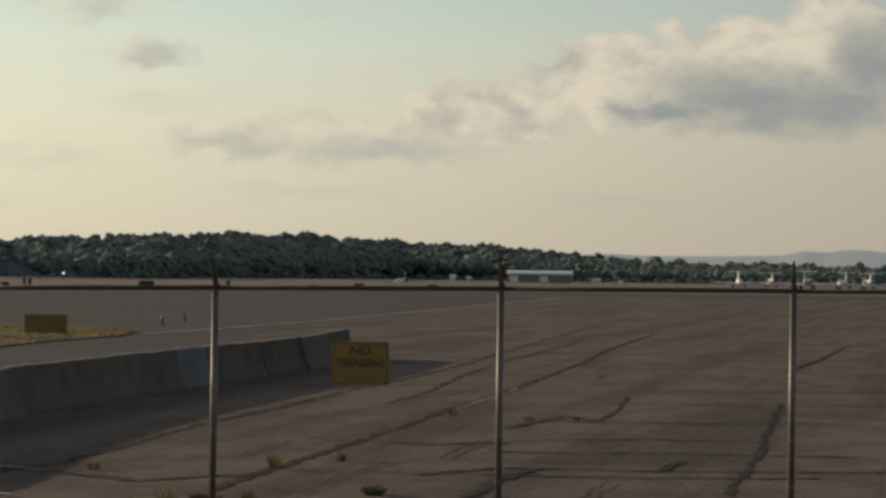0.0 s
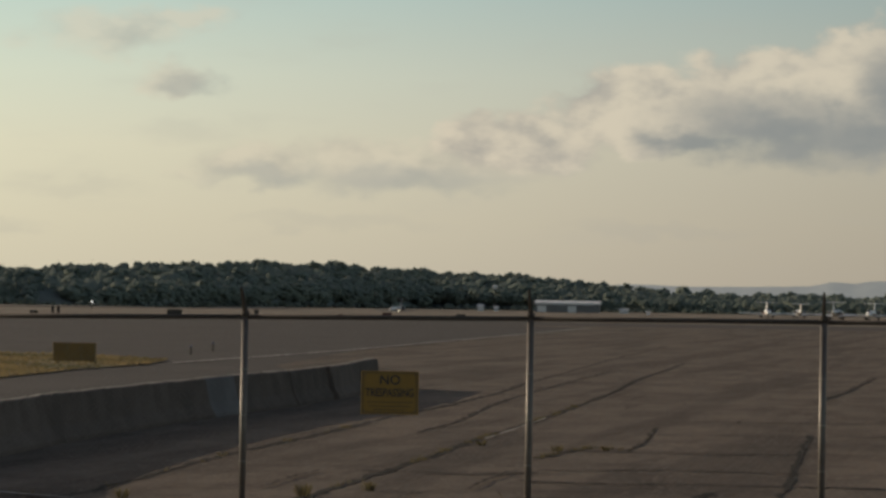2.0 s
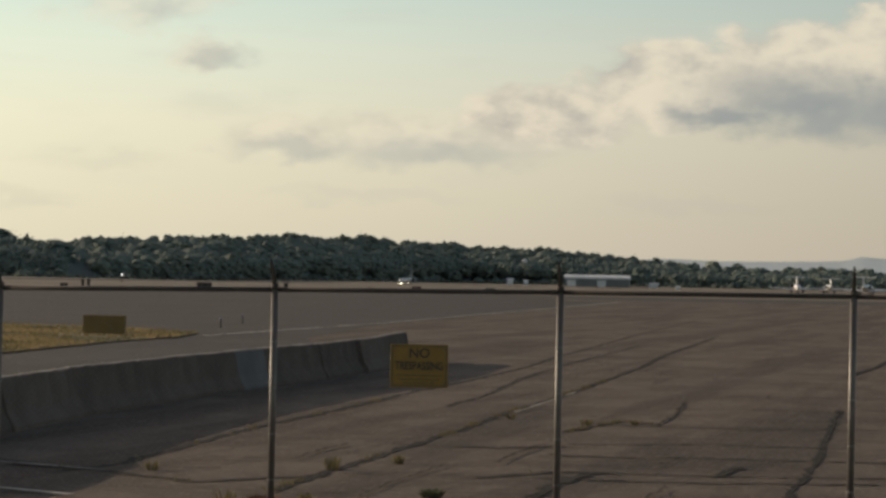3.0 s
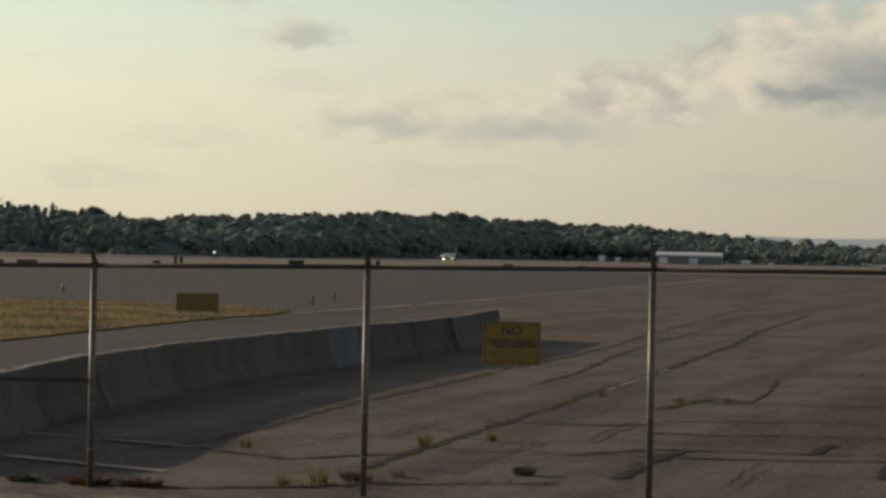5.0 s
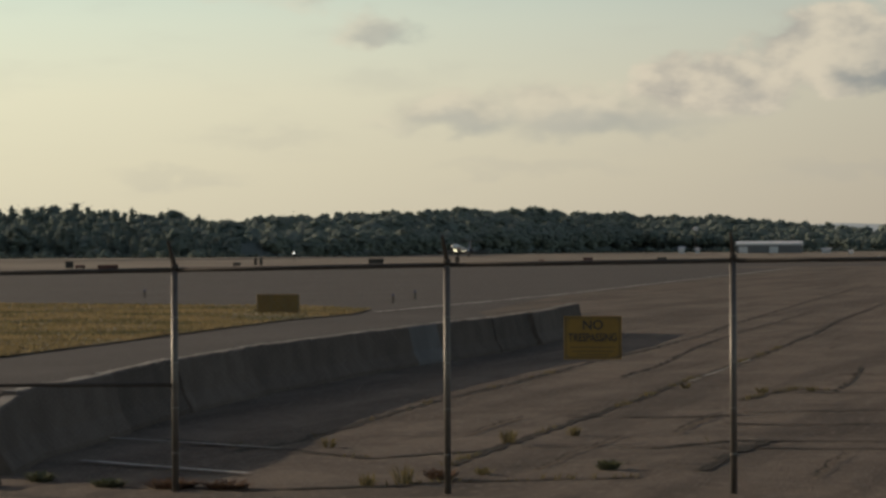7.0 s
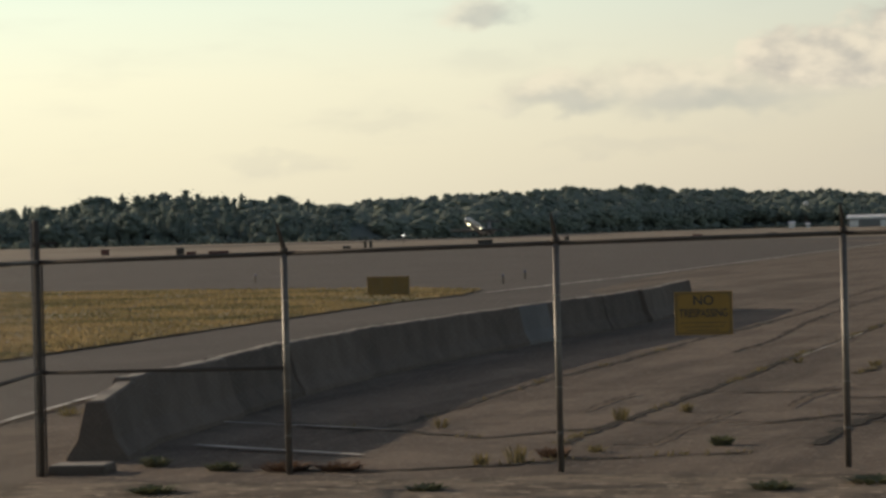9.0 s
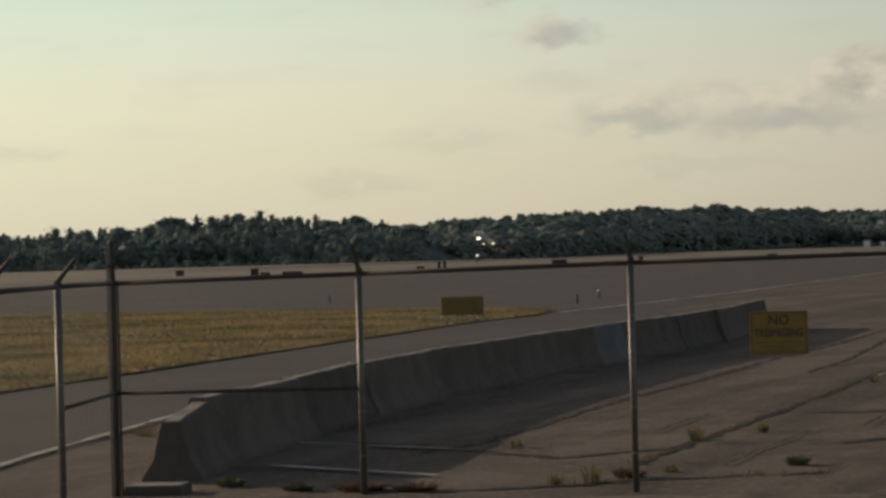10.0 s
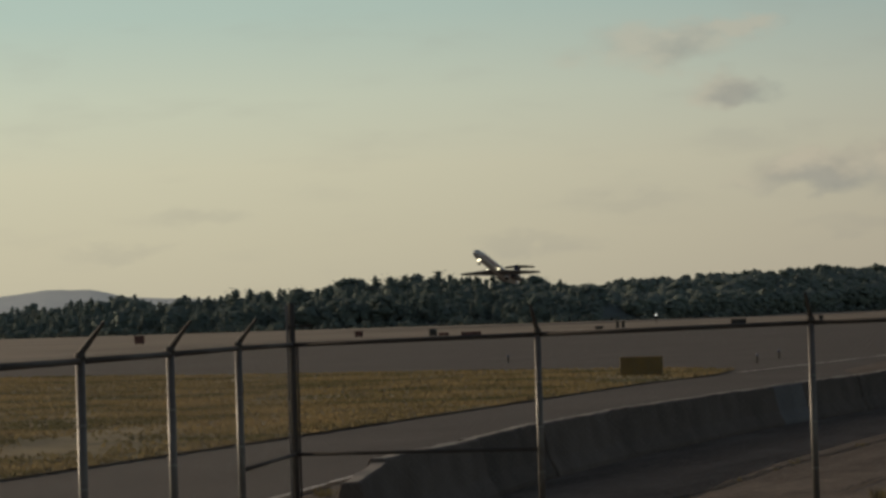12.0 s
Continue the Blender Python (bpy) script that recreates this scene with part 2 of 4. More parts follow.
M = {
    "apron": material("weathered_apron_asphalt", (0.134, 0.106, 0.082), (0.055, 0.043, 0.035), 0.95, 0.30, 18.0, 0.03, amount=0.48, stretch=(1.2, 0.8, 1), speck=0.4, turn=14.5, bands=0.6, grain=0.9),
    "strip": material("taxiway_asphalt", (0.070, 0.060, 0.054), (0.053, 0.044, 0.040), 0.92, 0.12, 14.0, 0.008, amount=0.7, turn=14.5, bands=0.3, grain=0.7),
    "field": material("dry_field", (0.190, 0.156, 0.118), (0.110, 0.092, 0.070), 1.0, 0.045, 0.8, 0.0, amount=0.9, stretch=(0.6, 0.25, 1)),
    "gravel": material("pale_gravel", (0.163, 0.131, 0.097), (0.058, 0.046, 0.034), 1.0, 1.2, 12.0, 0.03, amount=0.9, speck=0.7),
    "turf": material("turf_soil", (0.190, 0.152, 0.082), (0.080, 0.074, 0.041), 1.0, 0.22, 3.0, 0.01, amount=0.95, stretch=(1, 0.6, 1), speck=0.3),
    "grass": material("dry_yellow_grass", (0.250, 0.190, 0.098), (0.097, 0.092, 0.048), 0.9, 0.18, 3.0, amount=1.0, leafy=0.5),
    "soil": material("dark_soil_and_litter", (0.085, 0.070, 0.052), (0.048, 0.042, 0.030), 1.0, 3.0, 30.0, 0.02, amount=0.9, speck=0.4),
    "straw": material("pale_dry_straw", (0.160, 0.132, 0.068), (0.096, 0.084, 0.040), 0.9, 4.0, 30.0, leafy=0.4),
    "weed": material("green_weed", (0.095, 0.098, 0.050), (0.058, 0.066, 0.032), 0.85, 4.0, 30.0, leafy=0.3),
    "dead": material("dead_brown_weed", (0.135, 0.088, 0.060), (0.095, 0.062, 0.044), 0.9, 4.0, 30.0, leafy=0.3),
    "crack": material("tar_filled_crack", (0.016, 0.012, 0.009), (0.030, 0.023, 0.017), 0.95, 2.0, 30.0, 0.004),
    "paint": material("worn_white_line", (0.36, 0.34, 0.30), (0.17, 0.155, 0.14), 0.8, 1.2, 14.0, amount=0.9),
    "concrete": material("grey_cast_concrete", (0.108, 0.087, 0.074), (0.066, 0.053, 0.046), 0.95, 1.4, 18.0, 0.006, vary=0.2, amount=0.6),
    # sunlight on the upper faces is put into this lighter concrete tone
    "lit_top": material("sunlit_tone_concrete", (0.25, 0.23, 0.20), (0.13, 0.115, 0.10), 0.9, 1.5, 20.0, 0.004, amount=0.9),
    "pale": material("pale_grey_concrete", (0.131, 0.126, 0.126), (0.099, 0.095, 0.095), 0.95, 1.1, 18.0, 0.004, amount=0.8),
    "zinc": material("galvanised_steel", (0.122, 0.107, 0.093), (0.075, 0.062, 0.051), 0.5, 5.0, 60.0, 0.0006, metal=0.25),
    "rust": material("rusty_steel", (0.059, 0.048, 0.039), (0.041, 0.032, 0.027), 0.8, 4.0, 60.0, 0.0008, metal=0.2),
    "wire": material("dull_fence_wire", (0.20, 0.185, 0.165), (0.14, 0.13, 0.115), 0.8, 6.0, 60.0, metal=0.0),
    "yellow": material("faded_yellow_paint", (0.235, 0.132, 0.016), (0.180, 0.100, 0.014), 0.6, 3.0, 40.0, amount=0.6),
    "ochre": material("ochre_sign_face", (0.169, 0.098, 0.018), (0.123, 0.071, 0.015), 0.6, 2.0, 30.0, amount=0.6),
    "ink": material("black_sign_paint", (0.035, 0.03, 0.022), rough=0.6),
    # both foliage tones are lightened and greyed: distance haze put into the colour
    "leaf": material("hazed_broadleaf_foliage", (0.205, 0.240, 0.205), (0.180, 0.214, 0.186), 0.95, 0.03, 0.3, amount=0.9, leafy=0.35),
    "needle": material("hazed_pine_foliage", (0.180, 0.216, 0.192), (0.158, 0.192, 0.172), 0.95, 0.04, 0.3, amount=0.9, leafy=0.35),
    "bark": material("grey_bark", (0.07, 0.055, 0.045), rough=0.95, scale=1.0, fine=8.0),
    "white": material("white_aircraft_paint", (0.55, 0.54, 0.53), (0.46, 0.455, 0.45), 0.35, 0.6, 6.0, amount=0.4),
    "silver": material("bare_aluminium_grey", (0.140, 0.143, 0.150), (0.112, 0.115, 0.119), 0.4, 0.6, 6.0, metal=0.4, amount=0.4),
    "navy": material("dark_blue_paint", (0.03, 0.045, 0.10), rough=0.4),
    "red": material("red_paint", (0.42, 0.03, 0.03), rough=0.4),
    "glass": material("dark_cockpit_glass", (0.015, 0.018, 0.022), rough=0.12),
    "fleet": material("bright_white_aircraft_paint", (0.624, 0.616, 0.600), (0.528, 0.528, 0.520), 0.35, 0.6, 6.0, amount=0.4),
    "tyre": material("black_rubber", (0.02, 0.02, 0.02), rough=0.9),
    "dark": material("dark_equipment_paint", (0.035, 0.032, 0.028), (0.05, 0.04, 0.03), 0.8, 2.0, 20.0),
    "maroon": material("red_brown_equipment_paint", (0.11, 0.045, 0.035), (0.06, 0.03, 0.025), 0.8, 2.0, 20.0),
    "lamp": material("lit_landing_lamp", (1.0, 0.88, 0.58), rough=0.4, glow=5.0),
    "beacon": material("lit_white_marker", (1.0, 0.96, 0.88), rough=0.4, glow=0.8),
    "metal_roof": material("pale_metal_cladding", (0.62, 0.61, 0.60), (0.5, 0.5, 0.49), 0.5, 0.3, 3.0, amount=0.5),
    "wall": material("grey_metal_wall", (0.165, 0.165, 0.165), (0.120, 0.120, 0.120), 0.7, 0.3, 3.0, amount=0.5),
    # distance haze is put into this grey colour and its glow
    "hill": material("haze_painted_hill", (0.185, 0.198, 0.195), (0.165, 0.18, 0.178), 1.0, 0.003, 0.02, glow=0.75),
}


# ---- building helpers ----
def mesh_of(name, bm, mat, smooth=False):
    me = bpy.data.meshes.new(name)
    bm.normal_update()
    bm.to_mesh(me)
    bm.free()
    me.materials.append(M[mat])
    if smooth:
        for p in me.polygons:
            p.use_smooth = True
    return me


def part(name, bm, mat, parent=None, label="", smooth=False):
    """One mesh object under a thing or under a part."""
    ob = new(name, mesh_of(name, bm, mat, smooth))
    if parent:
        ob.parent = parent
    return tagged(ob, label)


def thing(name, x, y, z, turn, label, category, group=""):
    ob = new(name)
    ob.empty_display_size = 0.3
    ob.matrix_basis = pose(x, y, z, 0, 0, turn)
    return tagged(ob, label, category, group)


def box(bm, x0, x1, y0, y1, z0, z1, bevel=0.0):
    vs = bmesh.ops.create_cube(bm, size=1.0)["verts"]
    for v in vs:
        v.co = ((x0 + x1) / 2 + v.co.x * (x1 - x0), (y0 + y1) / 2 + v.co.y * (y1 - y0), (z0 + z1) / 2 + v.co.z * (z1 - z0))
    if bevel:
        edges = list({e for v in vs for e in v.link_edges})
        bmesh.ops.bevel(bm, geom=edges, offset=bevel, segments=2, affect="EDGES", profile=0.5)
    return bm


def rod(bm, a, b, r, r2=None, sides=10, caps=True):
    a, b = Vector(a), Vector(b)
    d = b - a
    m = Matrix.Translation((a + b) / 2) @ d.to_track_quat("Z", "Y").to_matrix().to_4x4()
    bmesh.ops.create_cone(bm, cap_ends=caps, segments=sides, radius1=r, radius2=r if r2 is None else r2, depth=d.length, matrix=m)
    return bm


def ball(bm, c, rx, ry=None, rz=None, seg=12):
    m = Matrix.Translation(c) @ Matrix.Diagonal((rx, ry or rx, rz or rx, 1))
    bmesh.ops.create_uvsphere(bm, u_segments=seg, v_segments=max(6, seg // 2), radius=1.0, matrix=m)
    return bm


def loft(bm, rings, close=True):
    """Joins rings of points, all of one count, into a skin."""
    rows = [[bm.verts.new(p) for p in ring] for ring in rings]
    n = len(rows[0])
    for a, b in zip(rows, rows[1:]):
        for i in range(n):
            bm.faces.new((a[i], a[(i + 1) % n], b[(i + 1) % n], b[i]))
    if close:
        bm.faces.new(rows[0][::-1])
        bm.faces.new(rows[-1])
    return bm


GROUND_Y = [257, 918, 997, 1097, 1144, 1234, 1300, 1400, 1478, 3340]
GROUND_Z = [0, -1.9, -2.45, -3.17, -4.0, -4.66, -4.7, -3.9, -3.52, -8.88]


def ground_z(y):
    """The field falls off gently beyond 257, with a shallow hollow where the runway begins."""
    return float(np.interp(y, GROUND_Y, GROUND_Z))


def polar(az, d):
    """The place d away, az degrees to the left of the +y axis."""
    return -d * math.sin(radians(az)), d * math.cos(radians(az))


def sheet(name, outline, z, mat, kind="structure", label=""):
    """A flat paved or planted area, laid over the ground; outline in metres."""
    bm = bmesh.new()
    bm.faces.new([bm.verts.new((x, y, ground_z(y) + z)) for x, y in outline])
    bm.normal_update()
    if bm.faces[:][0].normal.z < 0:
        bmesh.ops.reverse_faces(bm, faces=bm.faces[:])
    return tagged(new(name, mesh_of(name, bm, mat)), label, kind=kind)


def ribbon(bm, line, width, z, rng, jag=0.0, step=0.5):
    """A strip along a line, with a ragged edge."""
    pts = []
    for (x0, y0), (x1, y1) in zip(line, line[1:]):
        n = max(1, int(math.hypot(x1 - x0, y1 - y0) / step))
        pts += [(x0 + (x1 - x0) * i / n, y0 + (y1 - y0) * i / n) for i in range(n)]
    pts.append(line[-1])
    prev = None
    for i, (x, y) in enumerate(pts):
        a, b = pts[max(0, i - 1)], pts[min(len(pts) - 1, i + 1)]
        d = Vector((b[0] - a[0], b[1] - a[1], 0)).normalized()
        s = Vector((-d.y, d.x, 0))
        c = Vector((x, y, ground_z(y) + z)) + s * rng.uniform(-jag, jag)
        w = width * (1 + (rng.uniform(-0.6, 0.5) if jag else 0)) / 2
        cur = bm.verts.new(c + s * w), bm.verts.new(c - s * w)
        if prev:
            bm.faces.new((prev[1], cur[1], cur[0], prev[0]))
        prev = cur


# ---- ground ----
def build_ground():
    bm = bmesh.new()
    ys = [-3000, -300, 0, 77] + GROUND_Y + [4900]
    xs = [-4000, -1000, -200, 0, 200, 1000, 4000]
    vs = [[bm.verts.new((x, y, ground_z(y))) for x in xs] for y in ys]
    for a, b in zip(vs, vs[1:]):
        for i in range(len(xs) - 1):
            bm.faces.new((a[i], a[i + 1], b[i + 1], b[i]))
    tagged(new("ground", mesh_of("ground", bm, "field")), "flat dry airfield ground reaching the wooded horizon", kind="structure")
    sheet("apron", [(-60, 24.41), (70, 23.39), (70, 255.71), (-38, 255.71), (-41, 190.18), (-60, 154.2)], 0.012, "apron", label="old cracked asphalt apron")
    sheet("apron_far", [(-38, 255.71), (70, 255.71), (90, 336.67), (58, 334.1), (-31, 312.25)], 0.012, "strip", label="far edge of the asphalt apron")
    sheet("taxiway", [(-18, 24.2), (-6.95, 24.4), (-6.7, 36), (-6.3, 42), (-3.9, 43.5), (-1.6, 54), (1.6, 69), (0.2, 91), (3.3, 117.6), (26.4, 236), (17, 254.43), (-37, 254.43), (-40, 190.18), (-58, 151.63), (-45, 77.1)],
          0.018, "strip", label="smooth dark asphalt taxiway beside the barrier row")
    bm = bmesh.new()
    ribbon(bm, [(-83 + 0.219 * (y - 553), y) for y in [553] + GROUND_Y[1:8]], 37, 0.05, random.Random(1), step=40)
    tagged(new("runway", mesh_of("runway", bm, "strip")), "distant asphalt runway", kind="structure")
    sheet("gravel_verge", [(-60, -77.1), (60, -77.1), (60, 24.03), (8, 24.61), (2.5, 24.29), (0, 24.8), (-2.6, 24.67), (-5, 25.19), (-60, 24.93)], 0.025, "gravel", label="pale gravel verge in front of the fence")


build_ground()

GRASS_EDGE = [(-24, 18.6), (-13.0, 34), (-11.7, 39.5), (-9.7, 52.3), (-7.2, 69.3), (-5.3, 82.2), (-3.7, 89), (-3.3, 95.3), (-5.9, 101), (-12.9, 104.7), (-19.7, 108), (-35, 119), (-60, 129)]


def build_grass():
    sheet("grass_island", GRASS_EDGE, 0.05, "turf", label="dry yellow grass island between the pavements")
    rng = random.Random(3)
    poly = GRASS_EDGE

    def inside(x, y):
        hit = False
        for (x0, y0), (x1, y1) in zip(poly, poly[1:] + poly[:1]):
            if (y0 > y) != (y1 > y) and x < (x1 - x0) * (y - y0) / (y1 - y0) + x0:
                hit = not hit
        return hit

    verts, faces = [], []
    n = 0
    while n < 70000:
        y = rng.uniform(23, 118)
        x = rng.uniform(-0.43 * y, -0.016 * y)
        if not inside(x, y):
            continue
        patch = noise.noise((x * 0.25, y * 0.093, 3.0)) + 0.35
        if patch < rng.uniform(-0.4, 0.5):
            continue
        n += 1
        h, a, w = rng.uniform(0.02, 0.08), rng.uniform(0, 6.28), rng.uniform(0.02, 0.06)
        dx, dy = math.cos(a) * w, math.sin(a) * w
        lx, ly = rng.uniform(-0.05, 0.05), rng.uniform(-0.05, 0.05)
        i = len(verts)
        verts += [(x - dx, y - dy, 0.05), (x + dx, y + dy, 0.05), (x + lx + dx * .3, y + ly, 0.05 + h), (x + lx - dx * .5, y + ly, 0.05 + h * 0.8)]
        faces.append((i, i + 1, i + 2, i + 3))
    me = bpy.data.meshes.new("dry_grass")
    me.from_pydata(verts, [], faces)
    me.materials.append(M["grass"])
    tagged(new("dry_grass", me), "tufts of dry yellow grass on the island", "grass", kind="stuff")


build_grass()


def build_marks():
    rng = random.Random(11)
    bm = bmesh.new()
    long = [
        [(-2.49, 30.5), (-1.94, 31.95), (-1.6, 33.9), (-0.43, 40.5), (0.66, 45.3), (2.2, 52.9), (3.29, 57.4), (5.29, 67.2), (6.65, 75.1), (13.3, 110.9), (19.8, 144)],
        [(-0.24, 28.4), (0.1, 30.2), (0.44, 31.6), (1.05, 34.5), (1.72, 37.5), (2.11, 39.3), (3.19, 44.8), (4.49, 50.6), (6.08, 58.3), (8.45, 70.3), (10.3, 80.8), (15, 104)],
        [(2.42, 47.0), (3.36, 51.5), (4.61, 59.9), (6.44, 69.6), (10.6, 90)],
        [(4.82, 28.2), (5.75, 32.3), (6.65, 36.5), (8.34, 44.6), (9.1, 48.2)],
        [(5.21, 41.9), (6.0, 45.6), (6.72, 50.1)],
    ]
    cross = [
        [(-3.39, 32.4), (-1.88, 30.6), (-1.01, 29.4), (0.3, 30.6)], [(-2.1, 25.6), (-0.7, 26.1), (-0.27, 26.5), (1.6, 26.9)], [(-3.2, 31.8), (-2.4, 31.2)],
        [(1.9, 30.7), (2.84, 31.8), (4.55, 31.5), (6.05, 31.5), (8.6, 31.9)], [(3.03, 34.8), (3.94, 34.4), (4.98, 34.6), (7.4, 34.2)], [(2.6, 30.7), (4.35, 30.4), (6.2, 30.6)],
        [(3.7, 39.9), (4.85, 43.1), (5.27, 42.4)], [(4.62, 31.4), (5.07, 33.1)], [(12.2, 64), (14.6, 72.6), (18.4, 87.2)], [(2.18, 27.6), (2.9, 30.7), (3.28, 31.8)],
        [(4.3, 41.8), (6.4, 41.5), (9.2, 41.9)], [(3.5, 37.0), (5.2, 37.4), (7.1, 37.0)], [(5.7, 47.6), (8.8, 47.2), (11.5, 47.9)], [(1.2, 36.4), (2.6, 36.0), (3.4, 36.5)], [(7.6, 52.6), (12.4, 53.2)],
    ]
    up = 0.019
    for i, line in enumerate(long):
        ribbon(bm, line, (0.11, 0.12, 0.09, 0.085, 0.06)[i], up, rng, 0.05, 0.3)
        up += 0.0004
    for line in cross:
        ribbon(bm, line, 0.12, up, rng, 0.05, 0.18)
        up += 0.0004
    for _ in range(260):
        x, y, n = rng.uniform(-1.5, 15), rng.uniform(26.3, 84), rng.uniform(0.4, 2.4)
        if x > 0.257 * y or x < -2.0 + (y - 28) * 0.156:
            continue
        if rng.random() < 0.88:
            line = [(x, y), (x + n * 0.5, y + rng.uniform(-0.25, 0.25)), (x + n, y + rng.uniform(-0.4, 0.4))]
        else:
            line = [(x, y), (x + n * 0.2, y + n), (x + n * 0.5, y + n * 2.2)]
        ribbon(bm, line, rng.uniform(0.02, 0.05), up, rng, 0.04, 0.14)
        up += 0.0001
    # dry grass that has rooted in the wider cracks
    verts, faces = [], []
    for line, share in ((long[0], 0.3), (long[1], 0.6), (long[4], 0.35), (cross[0], 0.5), (cross[1], 0.8), (cross[3], 0.25), (cross[6], 0.9)):
        for (x0, y0), (x1, y1) in zip(line, line[1:]):
            steps = int(math.hypot(x1 - x0, y1 - y0) / 0.03)
            for i in range(steps):
                x, y = x0 + (x1 - x0) * i / steps, y0 + (y1 - y0) * i / steps
                if y > 62 or noise.noise((x * 1.3, y * 0.9, 7.0)) + 0.22 < 1 - share - rng.uniform(-0.2, 0.2):
                    continue
                x, y = x + rng.uniform(-0.07, 0.07), y + rng.uniform(-0.09, 0.09)
                a, h, w = rng.uniform(0, 6.283), rng.uniform(0.02, 0.075), rng.uniform(0.006, 0.014)
                q = len(verts)
                verts += [(x - w, y, 0.015), (x + w, y, 0.015), (x + math.cos(a) * h * 0.7, y + math.sin(a) * h * 0.7, 0.015 + h)]
                faces.append((q, q + 1, q + 2))
    me = bpy.data.meshes.new("crack_grass")
    me.from_pydata(verts, [], faces)
    me.materials.append(M["straw"])
    tagged(new("crack_grass", me), "short dry grass rooted in the asphalt cracks", "grass", kind="stuff")
    tagged(new("asphalt_cracks", mesh_of("asphalt_cracks", bm, "crack")), "dark cracks and open joints in the old apron", kind="structure")
    bm = bmesh.new()
    ribbon(bm, [(-2.2, 24.29), (0.4, 24.16), (3.2, 24.09), (6.5, 23.9)], 0.34, 0.0165, rng, 0.14, 0.15)
    tagged(new("soil_patch", mesh_of("soil_patch", bm, "soil")), "dark soil and litter gathered along the fence", kind="structure")
    bm = bmesh.new()
    ribbon(bm, [(-7.0, 25.7), (-6.88, 31.1), (-6.6, 36.4), (-6.3, 42.4), (-5.5, 55)], 0.10, 0.042, rng, 0.01)
    ribbon(bm, [(-3.0, 91.6), (3.08, 117.6), (26.2, 236)], 0.24, 0.044, rng, 0.06)
    for line in ([(-4.11, 32.5), (-2.0, 30.6)], [(-3.94, 29.05), (-2.1, 27.3)]):
        ribbon(bm, line, 0.09, 0.042, rng, 0.008)
    ribbon(bm, [(3.4, 44.97), (5.1, 53.07)], 0.035, 0.042, rng, 0.02)
    tagged(new("painted_lines", mesh_of("painted_lines", bm, "paint")), "worn white painted lines on the asphalt", kind="structure")


build_marks()


# ---- the barrier row ----
def barrier_mesh(length, h0, h1, seed):
    """A cast road barrier with its flared foot, along +y from 0, h0 high at its start and h1 at its end, with chipped edges."""
    rng = random.Random(seed)
    half = [(0.300, 0.0), (0.300, 0.09), (0.190, 0.36), (0.100, 0.975), (0.080, 1.0)]
    ring = [(x, z) for x, z in half] + [(-x, z) for x, z in half[::-1]]
    bm = bmesh.new()
    rings = []
    n = max(4, int(length / 0.22))
    stops = [0.0, 0.018] + [length * (i + 1) / (n + 1) for i in range(n)] + [length - 0.018, length]
    for i, y in enumerate(stops):
        end = i in (0, len(stops) - 1)
        h = h0 + (h1 - h0) * y / length
        row = []
        for x, z in ring:
            chip = rng.uniform(-0.012, 0.004) if z > 0.9 else rng.uniform(-0.004, 0.004)
            row.append((x * (0.95 if end else 1.0) + chip * (1 if x > 0 else -1), y, z * h + (chip if z > 0.9 else 0) - (0.012 if end and z > 0.9 else 0)))
        rings.append(row)
    loft(bm, rings)
    bmesh.ops.recalc_face_normals(bm, faces=bm.faces[:])
    # thin skin over the top that carries the painted sunlit tone
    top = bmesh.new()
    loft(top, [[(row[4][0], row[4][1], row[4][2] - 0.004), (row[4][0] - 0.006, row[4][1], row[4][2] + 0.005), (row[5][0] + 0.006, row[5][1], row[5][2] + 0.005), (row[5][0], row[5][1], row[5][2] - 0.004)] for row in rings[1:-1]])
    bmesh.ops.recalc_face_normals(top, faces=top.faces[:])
    return bm, top


def build_barriers():
    rng = random.Random(8)
    line = [(-4.72, 27.43), (-4.72, 29.36), (-4.30, 33.54), (-3.92, 37.65), (-3.35, 41.63), (-2.58, 45.75), (-1.75, 49.73), (-1.27, 51.79), (-0.75, 53.84), (0.35, 57.7), (1.20, 61.94), (1.88, 66.18), (2.52, 70.55)]
    for i, (a, b) in enumerate(zip(line, line[1:])):
        d = Vector((b[0] - a[0], b[1] - a[1]))
        pale, low = i == 7, i == 0
        h = 0.70 + rng.uniform(-0.008, 0.012)
        ob = new("concrete_barrier")
        body, top = barrier_mesh(d.length - 0.035, 0.585 if low else h, 0.675 if low else h + rng.uniform(-0.012, 0.012), i)
        part("body", body, "pale" if pale else "concrete", ob)
        part("top_face", top, "lit_top", ob, "worn top, painted lighter as if sunlit")
        ob.matrix_basis = pose(a[0] + (0.06 if low else rng.uniform(-0.03, 0.03)), a[1], 0.012, 0, 0, math.degrees(math.atan2(-d.x, d.y)) + (0 if low else rng.uniform(-0.9, 0.9)))
        label = "weathered grey concrete road barrier standing on asphalt"
        if pale:
            label = "short pale grey concrete road barrier in the row"
        elif low:
            label = "short low end block with a sloping top"
        tagged(ob, label, "barrier", "row of concrete barriers")


build_barriers()


def build_kerb_block():
    ob = thing("kerb_block", -4.60, 25.98, 0.012, -3, "low rough grey block with a painted sunlit top beside the corner post", "block")
    # the block's upper slab has sunlight painted in by its lighter colour
    for name, mat, z0, z1, edge, label in (("body", "concrete", 0, 0.08, 0.27, ""), ("top_face", "lit_top", 0.08, 0.09, 0.26, "top painted lighter as if sunlit")):
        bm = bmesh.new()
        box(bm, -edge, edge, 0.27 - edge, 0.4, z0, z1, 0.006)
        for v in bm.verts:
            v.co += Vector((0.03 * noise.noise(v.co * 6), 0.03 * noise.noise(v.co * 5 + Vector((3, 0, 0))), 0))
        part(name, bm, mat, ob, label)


build_kerb_block()


